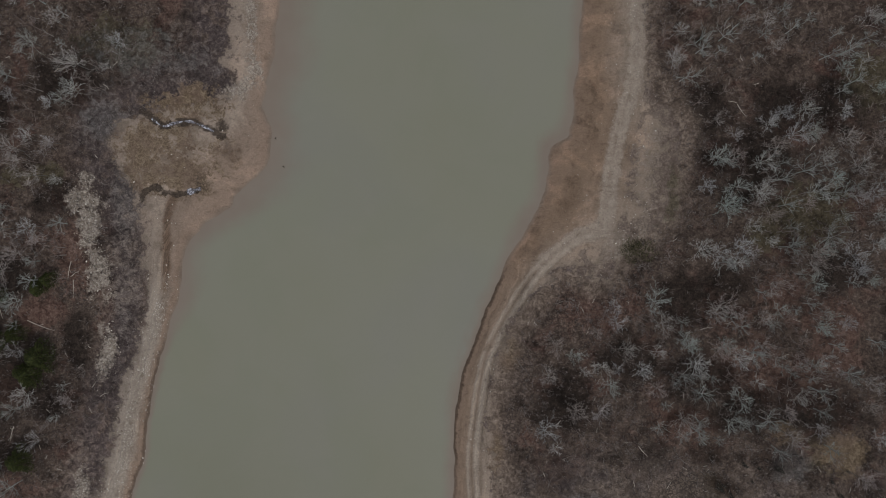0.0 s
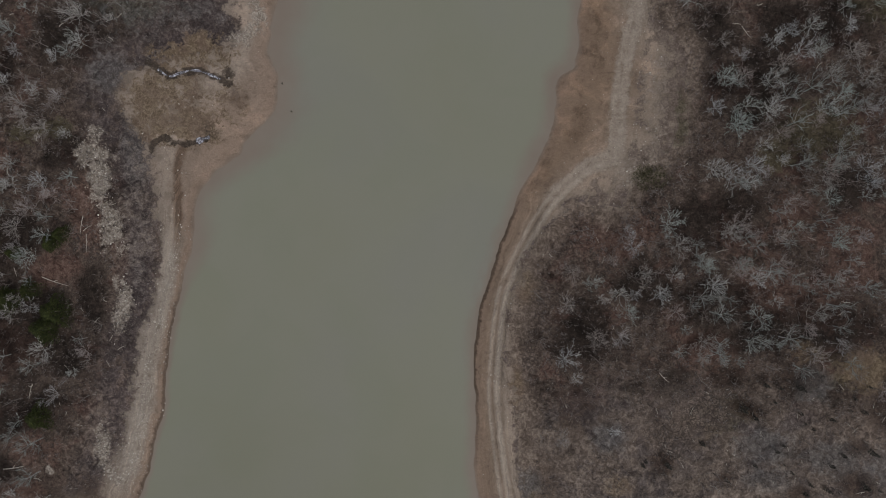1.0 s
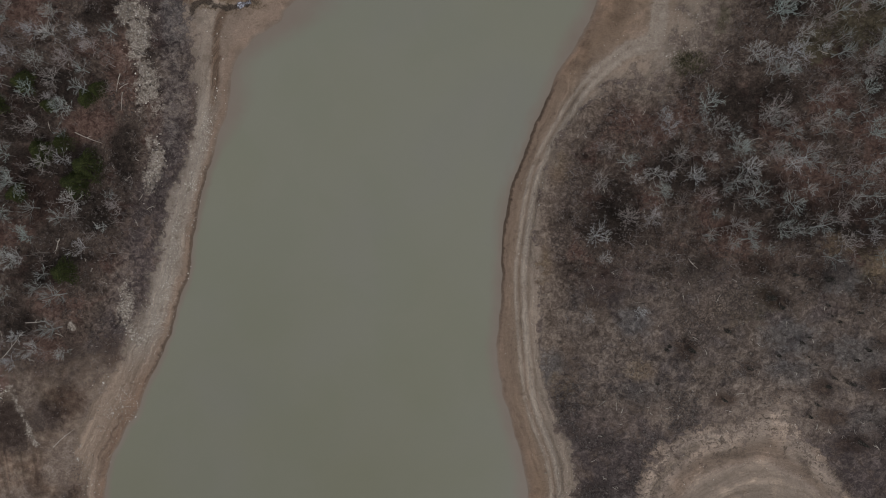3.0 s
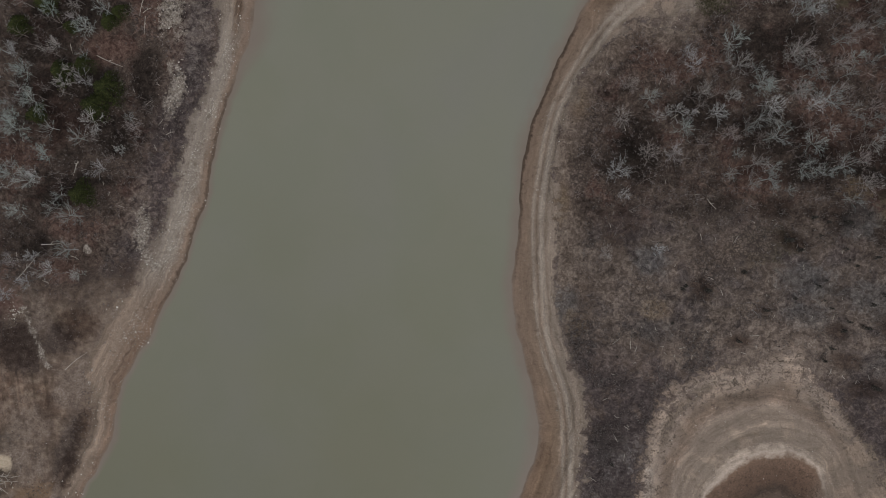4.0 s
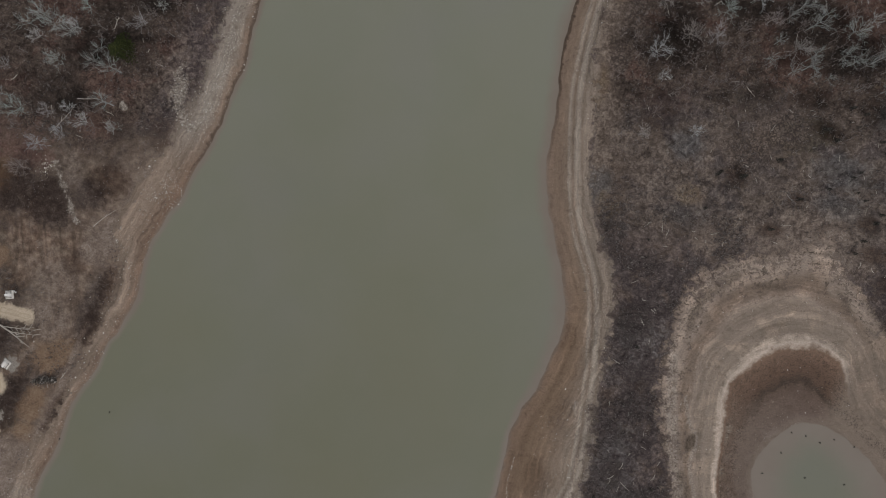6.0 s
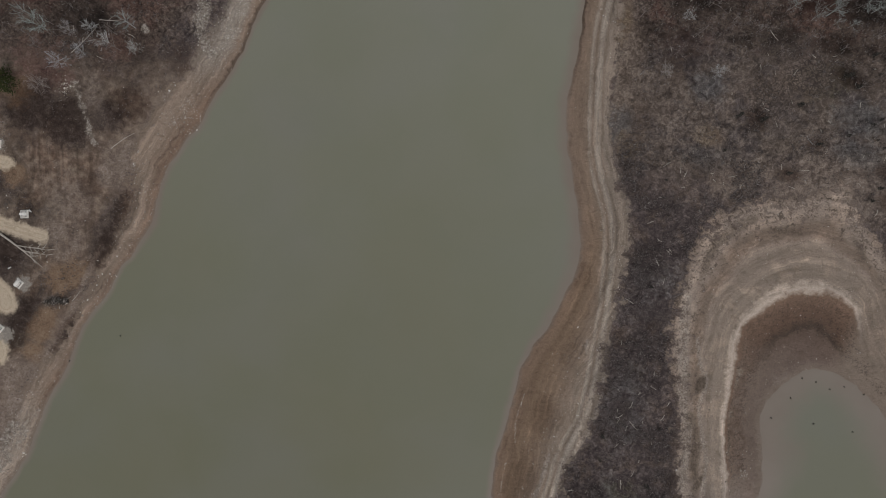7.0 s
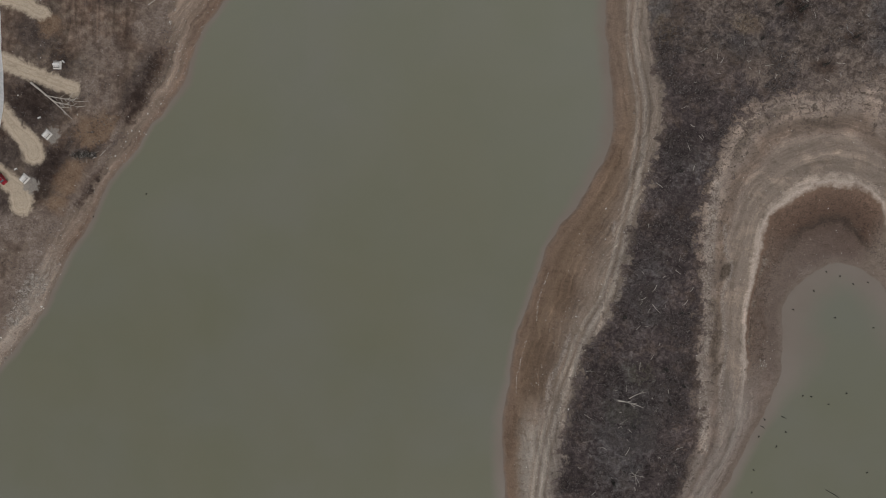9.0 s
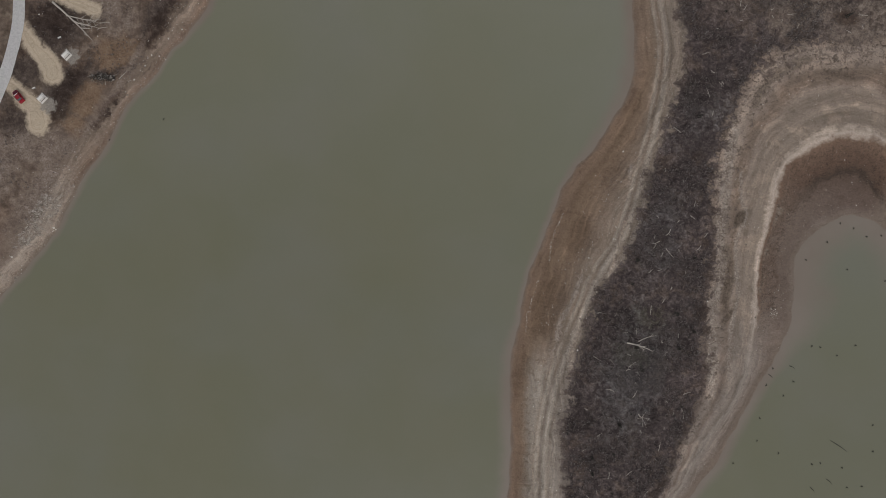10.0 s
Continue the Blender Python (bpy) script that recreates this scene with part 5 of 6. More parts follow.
# ---- brush: low twiggy growth over the open ground and under the trees ----
def brush_patch(name, label, count, region, size, keep, seed, material=BRUSH):
    r = np.random.RandomState(seed)
    x, y = r.uniform(region[0], region[1], count * 6), r.uniform(region[2], region[3], count * 6)
    ok = keep(x, y) > r.rand(len(x))
    x, y = x[ok][:count], y[ok][:count]
    n, blades = len(x), 6
    z = sample(HEIGHT, x, y)
    s = size * np.exp(r.normal(0, 0.4, n))
    a = r.uniform(0, 2 * np.pi, (n, blades))
    up = r.uniform(0.5, 1.6, (n, blades))
    ln = s[:, None] * r.uniform(0.5, 1.1, (n, blades)) / np.sqrt(1 + up * up)
    foot = np.stack([x, y, z - 0.03], 1)[:, None] + np.concatenate([r.normal(0, 0.12, (n, blades, 2)) * s[:, None, None], np.zeros((n, blades, 1))], 2)
    way = np.stack([np.cos(a), np.sin(a), up], 2) * ln[..., None]
    kink = np.stack([-np.sin(a), np.cos(a), 0 * a], 2)
    wide = (0.035 + 0.03 * r.rand(n, blades))[..., None]
    mid = foot + 0.55 * way + kink * r.normal(0, 0.12, (n, blades, 1)) * s[:, None, None]
    v = np.stack([foot - kink * wide, foot + kink * wide, mid + kink * wide * 0.8, mid - kink * wide * 0.8, foot + way], 2).reshape(-1, 3)
    k = np.arange(n * blades) * 5
    quads = np.stack([k, k + 1, k + 2, k + 3], 1).tolist()
    tips = np.stack([k + 3, k + 2, k + 4], 1).tolist()
    return tagged(new(name, mesh_of(name, v.tolist(), quads + tips, [material])), label, "brush", kind="stuff")


def on_brush(x, y):
    return step01(sample(FIELD["veg"], x, y) + 1.5 * rough(x, y, 4), 0.2, 2.0) * step01(rough(x, y, 9), -0.3, 0.35) * (sample(FIELD["camp"], x, y) < 0.5)


def on_camp(x, y):
    clear = (sample(FIELD["sand"], x, y) < -0.5) & (sample(FIELD["pad"], x, y) < -0.5) & (sample(FIELD["camp"], x, y) > 0.5) & (sample(FIELD["veg"], x, y) > 0.5) & (x > -180)
    return clear * step01(rough(x, y, 7), 0.0, 0.5)


brush_patch("undergrowth", "tangled leafless grey-brown undergrowth beneath trees", 9000, (20, 146, -118, 86), 0.75, on_brush, 11)
brush_patch("undergrowth", "tangled leafless undergrowth along the wooded bank", 7000, (-200, -100, -118, 86), 0.75, on_brush, 12)
brush_patch("low_brush", "dark low leafless brush on the narrow point", 6500, (15, 66, -300, -105), 0.6, on_brush, 13)
brush_patch("dry_weeds", "sparse dry brown weeds on open camp ground", 2200, (-185, -112, -300, -100), 0.4, on_camp, 14)


brush_patch("bramble", "rounded thicket of olive-brown brambles beside the track", 420, (49, 63, -8, 6), 0.6,
            lambda x, y: np.clip(1.6 - np.hypot((x - 56) / 6, (y + 1) / 4.5) * 1.4, 0, 1), 15, BRAMBLE)


# ---- stones along the banks ----
def stones(name, label, count, region, keep, seed, low=0.05, spread=0.55, material=STONE):
    r = np.random.RandomState(seed)
    x, y = r.uniform(region[0], region[1], count * 14), r.uniform(region[2], region[3], count * 14)
    ok = keep(x, y) > r.rand(len(x))
    x, y = x[ok][:count], y[ok][:count]
    n = len(x)
    s = low * np.exp(np.abs(r.normal(0, spread, n)))
    base = np.array([(1, 0, 0), (0.3, 0.9, 0), (-0.9, 0.5, 0), (-0.8, -0.6, 0), (0.4, -0.95, 0), (0.1, 0.05, 0.75), (0, 0, -0.5)])
    turn = r.uniform(0, 2 * np.pi, n)
    c, q = np.cos(turn)[:, None], np.sin(turn)[:, None]
    sx, sy = s[:, None] * r.uniform(0.8, 1.5, (n, 7)), s[:, None] * r.uniform(0.6, 1.1, (n, 7))
    bx, by = base[:, 0] * sx, base[:, 1] * sy
    v = np.stack([x[:, None] + bx * c - by * q, y[:, None] + bx * q + by * c, sample(HEIGHT, x, y)[:, None] + base[:, 2] * s[:, None] * r.uniform(0.7, 1.2, (n, 7)) + 0.02], 2).reshape(-1, 3)
    k = (np.arange(n) * 7)[:, None]
    ring = np.array([(a, (a + 1) % 5, 5) for a in range(5)] + [((a + 1) % 5, a, 6) for a in range(5)])
    faces = (k[:, :, None] + ring[None]).reshape(-1, 3).tolist()
    return tagged(new(name, mesh_of(name, v.tolist(), faces, [material])), label, "stones", kind="stuff")


def left_bank(x, y):
    u, shore, veg = (sample(FIELD[k], x, y) for k in ("bank", "shore", "veg"))
    return (x < -40) * (shore > -0.4) * (veg < 1.0) * (0.06 + 0.94 * step01(rough(x, y, 7), -0.1, 0.5)) * (step01(-y, 8, 22) + 0.05) * np.where(y < -150, 0.5, 1.0)


def right_bank(x, y):
    u, shore, veg = (sample(FIELD[k], x, y) for k in ("bank", "shore", "veg"))
    return ((x > -10) & (x < 60) & (shore > 0.3) & (veg < 0.5)) * step01(u, 0.1, 0.9) * (0.2 + 0.8 * step01(rough(x, y, 9), 0, 0.5)) * 0.9


def cove_bank(x, y):
    shore, veg, cove = (sample(FIELD[k], x, y) for k in ("shore", "veg", "on_cove"))
    return (cove > 0.9) * (shore > 0.2) * (veg < 0.3) * (0.15 + 0.85 * step01(rough(x, y, 6), 0.1, 0.5))


stones("shore_stones", "scattered pale stones on the gravel bank", 4800, (-180, -60, -300, 60), left_bank, 21, 0.08, 0.6)
stones("shore_stones", "small stones along the tan gravel bank", 3400, (-5, 70, -300, 85), right_bank, 22, 0.06)
stones("shore_stones", "small stones on the mud of the cove", 1500, (40, 140, -300, -105), cove_bank, 23, 0.05)


def beach(x, y):
    shore, veg = (sample(FIELD[k], x, y) for k in ("shore", "veg"))
    near = np.maximum(np.exp(-((shore - 1.0) / 0.8) ** 2), 0.22 * step01(rough(x, y, 5), 0.0, 0.5))
    return (x < -40) * (shore > 0.2) * (veg < 3.0) * near * (0.15 + 0.85 * step01(-y, 60, 100))


def pebble_line(x, y):
    d = np.minimum(*(away(np.stack([x, y], 1), smooth(p, 1))[0] for p in ([(4, -191), (3, -197), (3, -202), (4, -207)], [(2, -214), (2, -221), (2, -227), (3, -231)])))
    return np.exp(-((d / 0.25) ** 2))


def cobble_band(x, y):
    u, shore, veg = (sample(FIELD[k], x, y) for k in ("bank", "shore", "veg"))
    return ((x < -40) & (shore > 0.3) & (veg < 0)) * np.exp(-(((u - 0.45) / 0.17) ** 2)) * step01(rough(x, y, 6), -0.35, 0.4)


stones("cobble_band", "bright white cobbles packed along the gravel bank", 2400, (-128, -93, -126, -18), cobble_band, 29, 0.06, 0.45, COBBLE)
stones("beach_cobbles", "white cobbles strewn along the beach", 1500, (-180, -95, -300, -20), beach, 26, 0.065, 0.38, COBBLE)
stones("pebble_line", "thin line of pale pebbles left by the water", 110, (1, 5, -232, -190), pebble_line, 27, 0.09, 0.3, COBBLE)
stones("camp_stones", "few pale stones scattered over open camp ground", 60, (-185, -125, -245, -115), lambda x, y: (sample(FIELD["veg"], x, y) > 1) * (sample(FIELD["sand"], x, y) < -1) * 0.5, 28, 0.08, 0.5, COBBLE)


def strip_stones(x, y):
    return sample(FIELD["bare"], x, y) * 1.6


stones("loose_rubble", "pale loose rubble on a bare strip", 620, (-130, -108, -102, 16), strip_stones, 24, 0.09)
stones("loose_rubble", "small heap of pale stones among weeds", 70, (-165, -158, -124, -116), lambda x, y: np.exp(-((x + 161.2) ** 2 + (y + 119.7) ** 2) / 4), 25, 0.13)

stones("stone_heap", "small heap of pale stones on cove mud", 45, (75, 80, -206, -200), lambda x, y: np.exp(-((x - 77.2) ** 2 + (y + 203.3) ** 2) / 1.6), 30, 0.12, 0.4)


# ---- drowned stumps of the cove ----
def stump_model(seed):
    rng = random.Random(seed)
    s = Sticks()
    s.tube([(0, 0, -1.2), (0, 0, 0.0), (0.05, 0.02, 0.22)], [0.26, 0.2, 0.15], 7)
    for k in range(3):
        a = rng.uniform(0, 6.28)
        s.tube([(0, 0, -0.1), (0.3 * math.cos(a), 0.3 * math.sin(a), 0.06), (0.6 * math.cos(a), 0.6 * math.sin(a), -0.12)], [0.09, 0.07, 0.03], 4)
    return s.mesh("stump", SODDEN)


STUMPS = [stump_model(k) for k in range(3)]
DROWNED = [(82.2, -220.4), (89.6, -222.8), (82.7, -237.1), (94.9, -209.8), (105.4, -206.0), (100.6, -210.9), (92.1, -210.2), (87.9, -228.0), (83.7, -244.1), (91.3, -246.1), (78.3, -253.3),
           (105.0, -245.6), (102.5, -246.6), (111.9, -244.9), (115.0, -250.6), (119.5, -248.9), (119.9, -237.3), (117.6, -229.0), (81.7, -226.2), (90.1, -169.7), (94.7, -170.2), (87.8, -176.7),
           (99.4, -171.5), (103.6, -169.9), (82.8, -184.0), (96.3, -183.5), (108.9, -183.6), (110.2, -171.2)]
for k, (x, y) in enumerate(DROWNED + [(-130.3, -197.0), (-145.6, -208.5), (-62, 30), (-66, 26), (-72, 24), (-59, 21), (-74, 15), (29, 24)]):
    ob = new("stump", STUMPS[k % 3])
    ob.matrix_basis = pose(x, y, 0.0, 0, 0, 77 * k) @ Matrix.Diagonal((1.1, 1.0, 1, 1))
    tagged(ob, "dark sodden tree stump standing in shallow water", "stump", "drowned stumps")
for k, (x0, y0, x1, y1) in enumerate([(106.1, -237.6, 112.2, -239.6), (108.0, -249.8, 110.4, -250.9), (103.8, -253.7, 105.8, -255.0), (81.4, -222.7, 83, -223.4), (87, -218.2, 89, -218.6)]):
    length = math.hypot(x1 - x0, y1 - y0)
    s = Sticks().tube([(-length / 2, 0, -0.05), (0, 0.12, 0.08), (length / 2, 0, -0.02)], [0.14, 0.12, 0.04], 6)
    ob = new("sunken_log", s.mesh("sunken_log", SODDEN))
    ob.matrix_basis = pose((x0 + x1) / 2, (y0 + y1) / 2, 0, 0, 0, math.degrees(math.atan2(y1 - y0, x1 - x0)))
    tagged(ob, "dark half-sunken log afloat in the cove", "log", "sunken logs")


# ---- dead trees on the point and in the camp ----
def fallen_tree(name, length, radius, boughs, seed, label, bushy=3):
    """A bleached trunk lying on the ground, butt at the origin, with its boughs as parts."""
    rng = random.Random(seed)
    root = new(name)
    lie = [Vector((length * f, 0.35 * math.sin(3.0 * f), radius * (1.1 - 0.7 * f) + 0.05)) for f in (0, 0.25, 0.5, 0.75, 1)]
    piece("trunk", Sticks().tube(lie, [radius, radius * 0.85, radius * 0.65, radius * 0.45, radius * 0.2], 7).mesh("trunk", DRIFT), root)
    for f, turn, reach_ in boughs:
        s = Sticks()
        i = min(int(f * 4), 3)
        a = lie[i].lerp(lie[i + 1], f * 4 - i)
        w = Vector((math.cos(radians(turn)), math.sin(radians(turn)), 0.04))
        bow = [a, a + w * reach_ * 0.5 + Vector((0, 0, 0.1)), a + w * reach_]
        s.tube(bow, [radius * 0.5, radius * 0.32, 0.03], 5)
        for _ in range(bushy):
            k = rng.uniform(0.25, 0.95)
            b = bow[0].lerp(bow[2], k) + Vector((0, 0, 0.05))
            v = Vector((math.cos(radians(turn + rng.choice((-1, 1)) * rng.uniform(25, 60))), math.sin(radians(turn + rng.choice((-1, 1)) * rng.uniform(25, 60))), rng.uniform(0, 0.5)))
            s.tube([b, b + v * reach_ * rng.uniform(0.12, 0.26)], [radius * 0.2 + 0.04, 0.03], 4)
        piece("bough", s.mesh("bough", DRIFT), root)
    return tagged(root, label, "fallen tree")


def lay(ob, x, y, turn):
    ob.matrix_basis = pose(x, y, ground_z(x, y) + 0.05, 0, 0, turn)
    return ob


lay(fallen_tree("fallen_tree", 17.8, 0.34, [(0.38, 30, 11.5), (0.56, 30, 8.8), (0.78, -12, 2.0), (0.7, 38, 3.0), (0.5, 16, 4.5)], 31, "big bleached dead tree lying on camp ground", 11), -174.0, -170.6, -28)
lay(fallen_tree("fallen_tree", 8.6, 0.26, [(0.3, 24, 2.0), (0.45, -22, 2.0), (0.55, 18, 1.6)], 32, "white dead trunk lying in dark brush", 3), 34.4, -225.3, -3)
lay(fallen_tree("fallen_tree", 6.0, 0.15, [(0.6, 15, 1.6)], 33, "thin bleached trunk lying in dark brush", 2), 37.7, -223.9, 34)
lay(fallen_tree("fallen_tree", 9.5, 0.11, [(0.5, 15, 1.2), (0.7, -14, 1.0)], 34, "thin bleached dead limb on the muddy bank", 2), -143.2, -136.8, 43)


def snag(seed):
    rng = random.Random(seed)
    root = new("dead_snag")
    piece("trunk", Sticks().tube([(0, 0, -0.4), (0.1, 0, 1.6), (0.15, 0.1, 3.0)], [0.17, 0.13, 0.06], 6).mesh("trunk", DRIFT), root)
    for k in range(6):
        a = 2 * math.pi * (k + rng.uniform(-0.3, 0.3)) / 6
        base = Vector((0.1, 0.05, rng.uniform(1.2, 2.8)))
        w = Vector((math.cos(a), math.sin(a), rng.uniform(0.3, 0.9)))
        s = Sticks().tube([base, base + w * 1.1, base + w * rng.uniform(1.8, 2.6) + Vector((0.1, -0.1, 0.2))], [0.08, 0.05, 0.02], 4)
        for _ in range(3):
            b = base + w * rng.uniform(0.8, 1.8)
            s.tube([b, b + (w + Vector((rng.uniform(-1, 1), rng.uniform(-1, 1), 0.2))) * 0.6], [0.035, 0.015], 3)
        piece("limb", s.mesh("limb", DRIFT), root)
    return tagged(root, "bleached dead standing tree with bare limbs", "dead tree")


dead = snag(3)
dead.matrix_basis = pose(44.4, -246.6, ground_z(44.4, -246.6), 0, 0, 20)


def brush_pile():
    rng = random.Random(8)
    s = Sticks()
    for _ in range(420):
        t = rng.uniform(-1, 1)
        x, y = 4.6 * t + rng.gauss(0, 0.3), rng.gauss(0, 0.9) * (1 - 0.5 * t * t)
        h = max(0.05, 0.75 * (1 - t * t) - 0.3 * abs(y)) * rng.random()
        a, ln = rng.uniform(0, 6.28), rng.uniform(0.35, 1.5)
        d = Vector((math.cos(a) * ln / 2, math.sin(a) * ln / 2, rng.uniform(-0.12, 0.2)))
        p = Vector((x, y, h + 0.08))
        s.tube([p - d, p + d], [rng.uniform(0.03, 0.09), 0.02], 4)
    for _ in range(90):
        x, y, r = rng.uniform(0.6, 4.4), rng.gauss(0, 0.45), rng.uniform(0.06, 0.16)
        s.tube([(x, y, -0.05), (x + 0.2, y, 0.3), (x + 0.5, y + 0.1, 0.35), (x + 0.8, y, 0.0)], [r * 0.6, r, r * 0.8, r * 0.3], 6)
    ob = new("brush_pile", s.mesh("brush_pile", CHAR))
    ob.matrix_basis = pose(-153.2, -189.7, ground_z(-153.2, -189.7), 0, 0, 12)
    return tagged(ob, "charred heap of cut brush on brown grass", "brush pile")


brush_pile()

# ---- camp furniture ----
BOARD = plain_material("weathered_board", (0.88, 0.85, 0.81), 0.8, 0.2, 0.2, 2.0)
STEEL = plain_material("galvanised_steel", (0.45, 0.45, 0.45), 0.45, 0.5, 0.2, 5.0, 0.8)
# bench boards are much darker than the table boards
BENCH = plain_material("dark_board", (0.24, 0.215, 0.19), 0.85, 0.2, 0.3, 2.0)
SLAB = plain_material("concrete", (0.74, 0.7, 0.65), 0.9, 0.2, 0.15, 1.2)


def picnic_table():
    root = new("picnic_table")
    board = bpy.data.meshes.new("plank")
    bm = bmesh.new()
    box(bm, (2.2, 0.235, 0.045), bevel=0.008)
    bm.to_mesh(board)
    bm.free()
    board.materials.append(BOARD)
    seat = board.copy()
    seat.materials[0] = BENCH
    for y, z in [(-0.25, 0.75), (0.0, 0.75), (0.25, 0.75), (-0.98, 0.45), (0.98, 0.45)]:
        plank = piece("bench_board" if z < 0.6 else "table_board", seat if z < 0.6 else board, root)
        plank.location = (0, y, z)
    for x in (-0.75, 0.75):
        bm = bmesh.new()
        box(bm, (0.06, 1.9, 0.08), (x, 0, 0.39))
        box(bm, (0.06, 0.75, 0.08), (x, 0, 0.69))
        for s in (-1, 1):
            box(bm, (0.06, 0.08, 0.86), (x, s * 0.42, 0.34), (s * 22, 0, 0))
        part("leg_frame", bm, STEEL, root, "galvanised steel leg frame")
    return tagged(root, "weathered pale picnic table on a camp pad", "picnic table", "camp tables")


first_table = picnic_table()
for k, (x, y, turn) in enumerate([(-165.5, -185.8, 62), (-169.3, -201.5, 62), (-167.2, -163.0, 12), (-180.0, -142.0, 5)]):
    ob = first_table if k == 0 else copy_thing(first_table, Matrix())
    ob.matrix_basis = pose(x, y, ground_z(x, y) + 0.14, 0, 0, turn)
    bm = bmesh.new()
    box(bm, (2.7, 2.7, 0.22), bevel=0.02)
    slab = part("concrete_slab", bm, SLAB, None)
    slab.matrix_basis = pose(x, y, ground_z(x, y) + 0.03, 0, 0, turn)
    tagged(slab, "square pale concrete slab beneath a picnic table", "slab", "camp slabs")


def grill():
    root = new("camp_grill")
    bm = bmesh.new()
    bmesh.ops.create_cone(bm, segments=8, radius1=0.05, radius2=0.05, depth=1.0, cap_ends=True, matrix=pose(0, 0, 0.4))
    part("post", bm, STEEL, root)
    bm = bmesh.new()
    box(bm, (1.1, 0.4, 0.04), (0, 0, 0.86))
    box(bm, (1.1, 0.03, 0.2), (0, 0.2, 0.96))
    for s in (-0.54, 0.54):
        box(bm, (0.03, 0.42, 0.2), (s, 0, 0.97))
    part("fire_box", bm, STEEL, root, "pale steel fire box")
    for i in range(6):
        bm = bmesh.new()
        box(bm, (1.06, 0.04, 0.02), (0, -0.17 + 0.068 * i, 1.05))
        part("grate_bar", bm, BOARD, root)
    return tagged(root, "small pale metal grill on a post", "grill", "camp grills")


first_grill = grill()
for k, (x, y, turn) in enumerate([(-168.4, -181.1, 40), (-172.1, -199.1, 40), (-164.9, -161.6, -30)]):
    ob = first_grill if k == 0 else copy_thing(first_grill, Matrix())
    ob.matrix_basis = pose(x, y, ground_z(x, y), 0, 0, turn)


# ---- the red car ----
PAINT = plain_material("red_paint", (0.27, 0.012, 0.022), 0.45, 0.3, 0.15, 2.0)
DARK_PAINT = plain_material("maroon_paint", (0.07, 0.005, 0.016), 0.45, 0.3, 0.15, 2.0)
GLASS = plain_material("dark_glass", (0.02, 0.022, 0.025), 0.05, 0.8, 0.1)
RUBBER = plain_material("tyre_rubber", (0.02, 0.02, 0.02), 0.85, 0.2, 0.2)
CHROME = plain_material("bright_rim", (0.6, 0.6, 0.6), 0.25, 0.6, 0.1, 4.0, 0.9)
LAMP = plain_material("lamp_lens", (0.75, 0.75, 0.72), 0.15, 0.6, 0.1)
TAIL = plain_material("tail_lens", (0.3, 0.01, 0.01), 0.2, 0.6, 0.1)
# flat white that puts the sky's glare into the windscreen's colour
GLARE = plain_material("glare_white", (0.9, 0.9, 0.9), 0.6, 0.3, 0.1)


def loft(bm, rows):
    """Rows of (x, half width, low, high), closed into a rounded hull."""
    rings = []
    for x, w, lo, hi in rows:
        r = min(0.12, w * 0.3, (hi - lo) * 0.3)
        rings.append([bm.verts.new((x, y, z)) for y, z in [(-w, lo), (-w, hi - r), (-w + r, hi), (0, hi + 0.02), (w - r, hi), (w, hi - r), (w, lo)]])
    for a, b in zip(rings[:-1], rings[1:]):
        for i in range(7):
            j = (i + 1) % 7
            bm.faces.new((a[i], b[i], b[j], a[j]))
    bm.faces.new(rings[0][::-1])
    bm.faces.new(rings[-1])
    bmesh.ops.recalc_face_normals(bm, faces=bm.faces[:])
    return bm


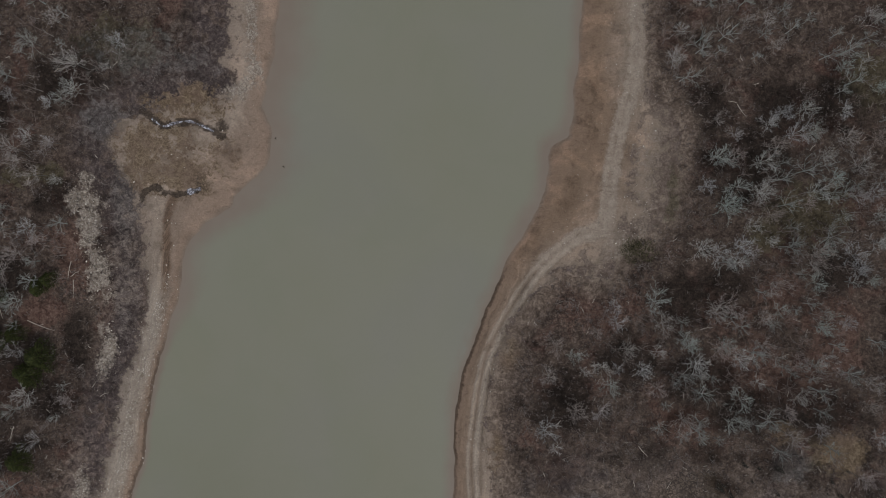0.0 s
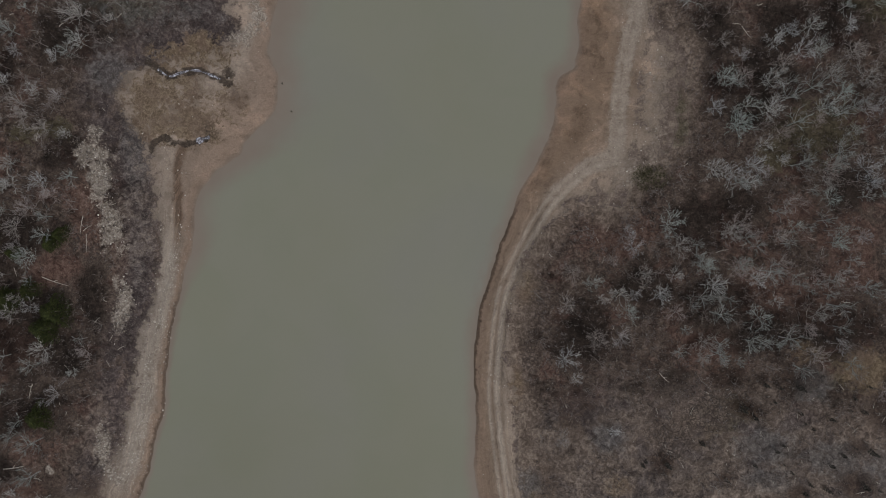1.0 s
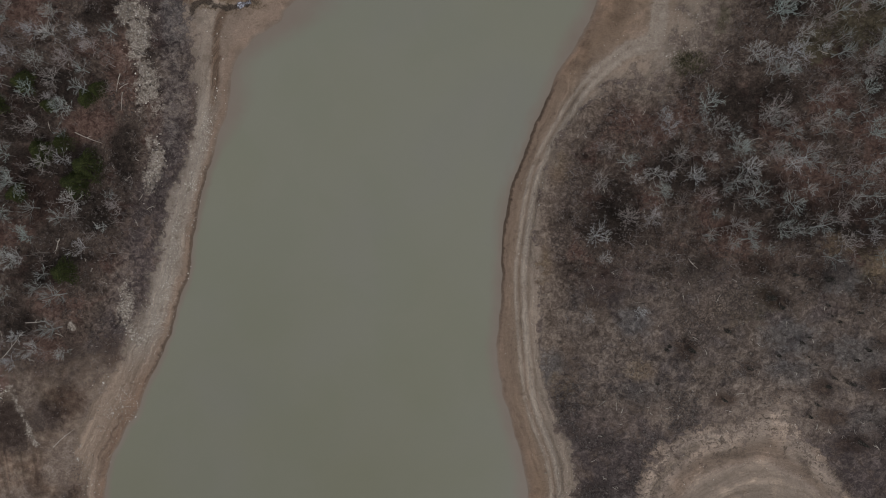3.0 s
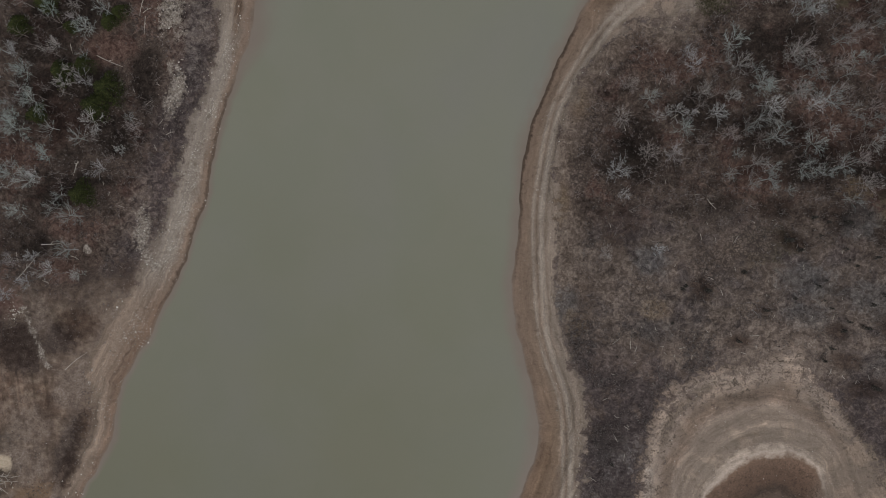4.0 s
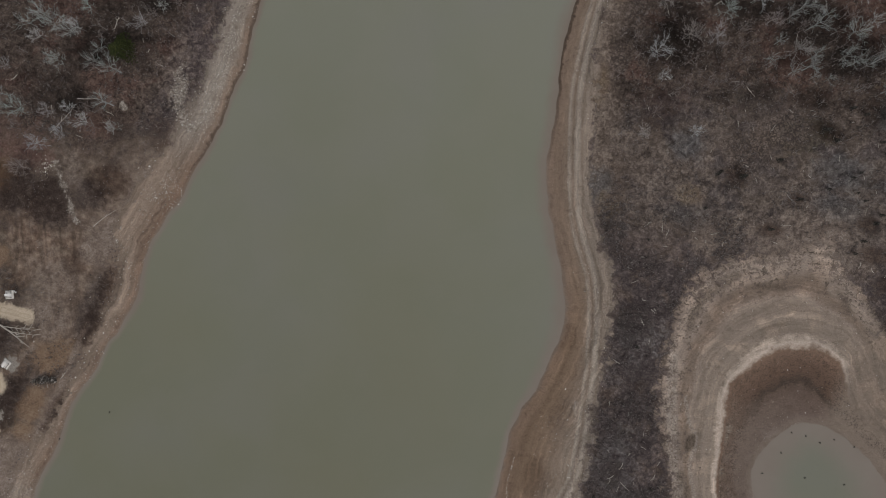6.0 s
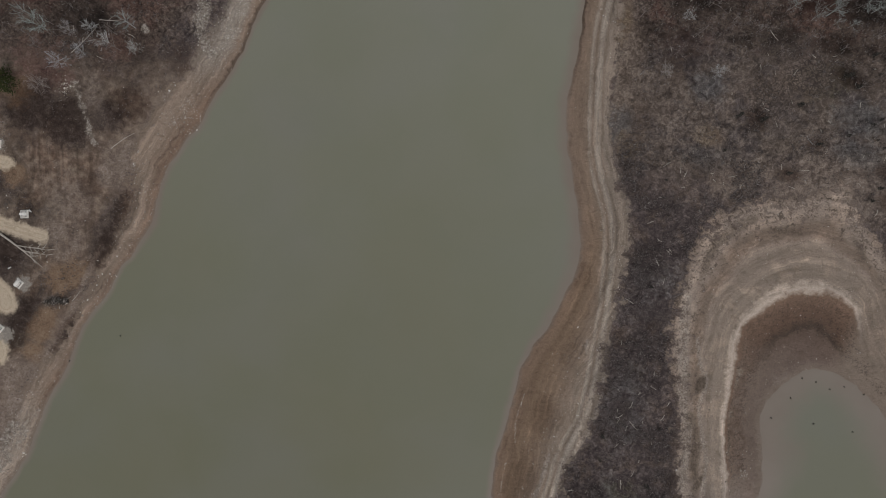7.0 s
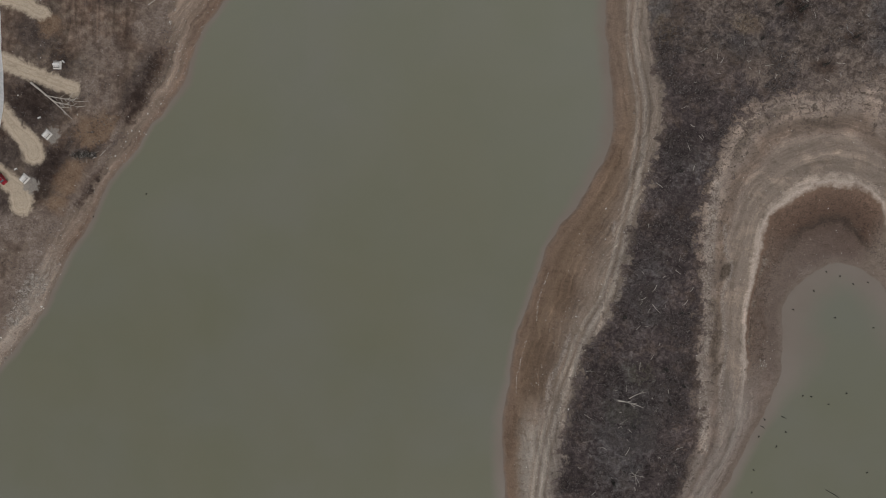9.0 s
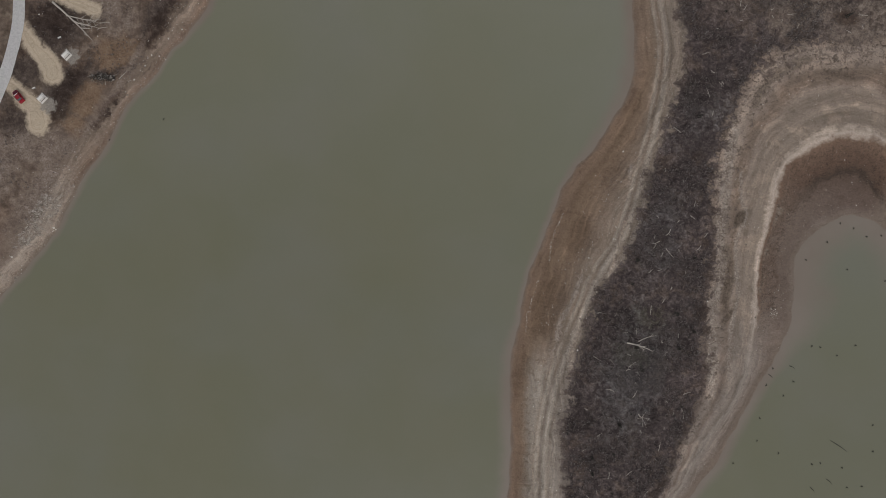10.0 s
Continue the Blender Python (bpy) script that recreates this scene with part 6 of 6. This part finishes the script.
def pickup():
    root = new("car")
    part("body", loft(bmesh.new(), [(-2.6, 0.86, 0.45, 0.85), (-2.5, 0.94, 0.38, 0.98), (-1.1, 0.97, 0.34, 1.02), (0.6, 0.97, 0.34, 1.0), (1.6, 0.95, 0.36, 0.98), (2.35, 0.9, 0.4, 0.88), (2.55, 0.78, 0.45, 0.72)]), PAINT, root)
    part("hood", loft(bmesh.new(), [(0.95, 0.84, 0.95, 1.03), (1.7, 0.82, 0.93, 1.01), (2.3, 0.76, 0.85, 0.92)]), DARK_PAINT, root, "darker red hood")
    part("cab", loft(bmesh.new(), [(-1.75, 0.86, 0.98, 1.08), (-1.3, 0.8, 1.0, 1.66), (0.0, 0.78, 1.0, 1.72), (0.3, 0.78, 1.0, 1.68), (0.95, 0.86, 0.98, 1.06)]), PAINT, root)
    bm = bmesh.new()
    box(bm, (0.86, 1.56, 0.025), (0.68, 0, 1.42), (0, 43, 0), 0.008)
    part("windscreen", bm, GLARE, root, "windscreen with sky glare painted white")
    bm = bmesh.new()
    box(bm, (0.66, 1.42, 0.025), (-1.57, 0, 1.4), (0, -52, 0), 0.008)
    part("rear_window", bm, GLASS, root, "dark rear window")
    for s in (-1, 1):
        bm = bmesh.new()
        box(bm, (1.7, 0.03, 0.36), (-0.35, s * 0.835, 1.38), (-s * 6, 0, 0), 0.01)
        part("side_window", bm, GLASS, root, "dark side window")
        bm = bmesh.new()
        box(bm, (0.2, 0.2, 0.15), (0.75, s * 1.06, 1.1), (0, 0, 0), 0.03)
        part("side_mirror", bm, DARK_PAINT, root)
        bm = bmesh.new()
        box(bm, (1.7, 0.05, 0.05), (-0.5, s * 0.66, 1.74), (0, 0, 0), 0.012)
        part("roof_rail", bm, CHROME, root, "silver roof rail")
        bm = bmesh.new()
        box(bm, (0.16, 0.34, 0.14), (2.44, s * 0.62, 0.76), (0, 0, 0), 0.03)
        part("headlight", bm, LAMP, root, "clear headlight")
        bm = bmesh.new()
        box(bm, (0.1, 0.18, 0.3), (-2.56, s * 0.78, 0.8), (0, 0, 0), 0.02)
        part("tail_light", bm, TAIL, root, "dark red tail light")
    for x in (-1.6, 1.6):
        for s in (-1, 1):
            bm = bmesh.new()
            bmesh.ops.create_cone(bm, segments=20, radius1=0.36, radius2=0.36, depth=0.24, cap_ends=True, matrix=pose(x, s * 0.86, 0.36, 90))
            wheel = part("wheel", bm, RUBBER, root, "black tyre")
            bm = bmesh.new()
            bmesh.ops.create_cone(bm, segments=14, radius1=0.22, radius2=0.2, depth=0.03, cap_ends=True, matrix=pose(x, s * 0.985, 0.36, 90))
            part("rim", bm, CHROME, wheel, "bright alloy rim")
    return tagged(root, "red car with a white glare-painted windscreen parked on gravel", "car")


red_car = pickup()
red_car.matrix_basis = pose(-176.3, -203.1, ground_z(-176.3, -203.1), 0, 0, 145) @ Matrix.Diagonal((0.9, 0.95, 0.95, 1))
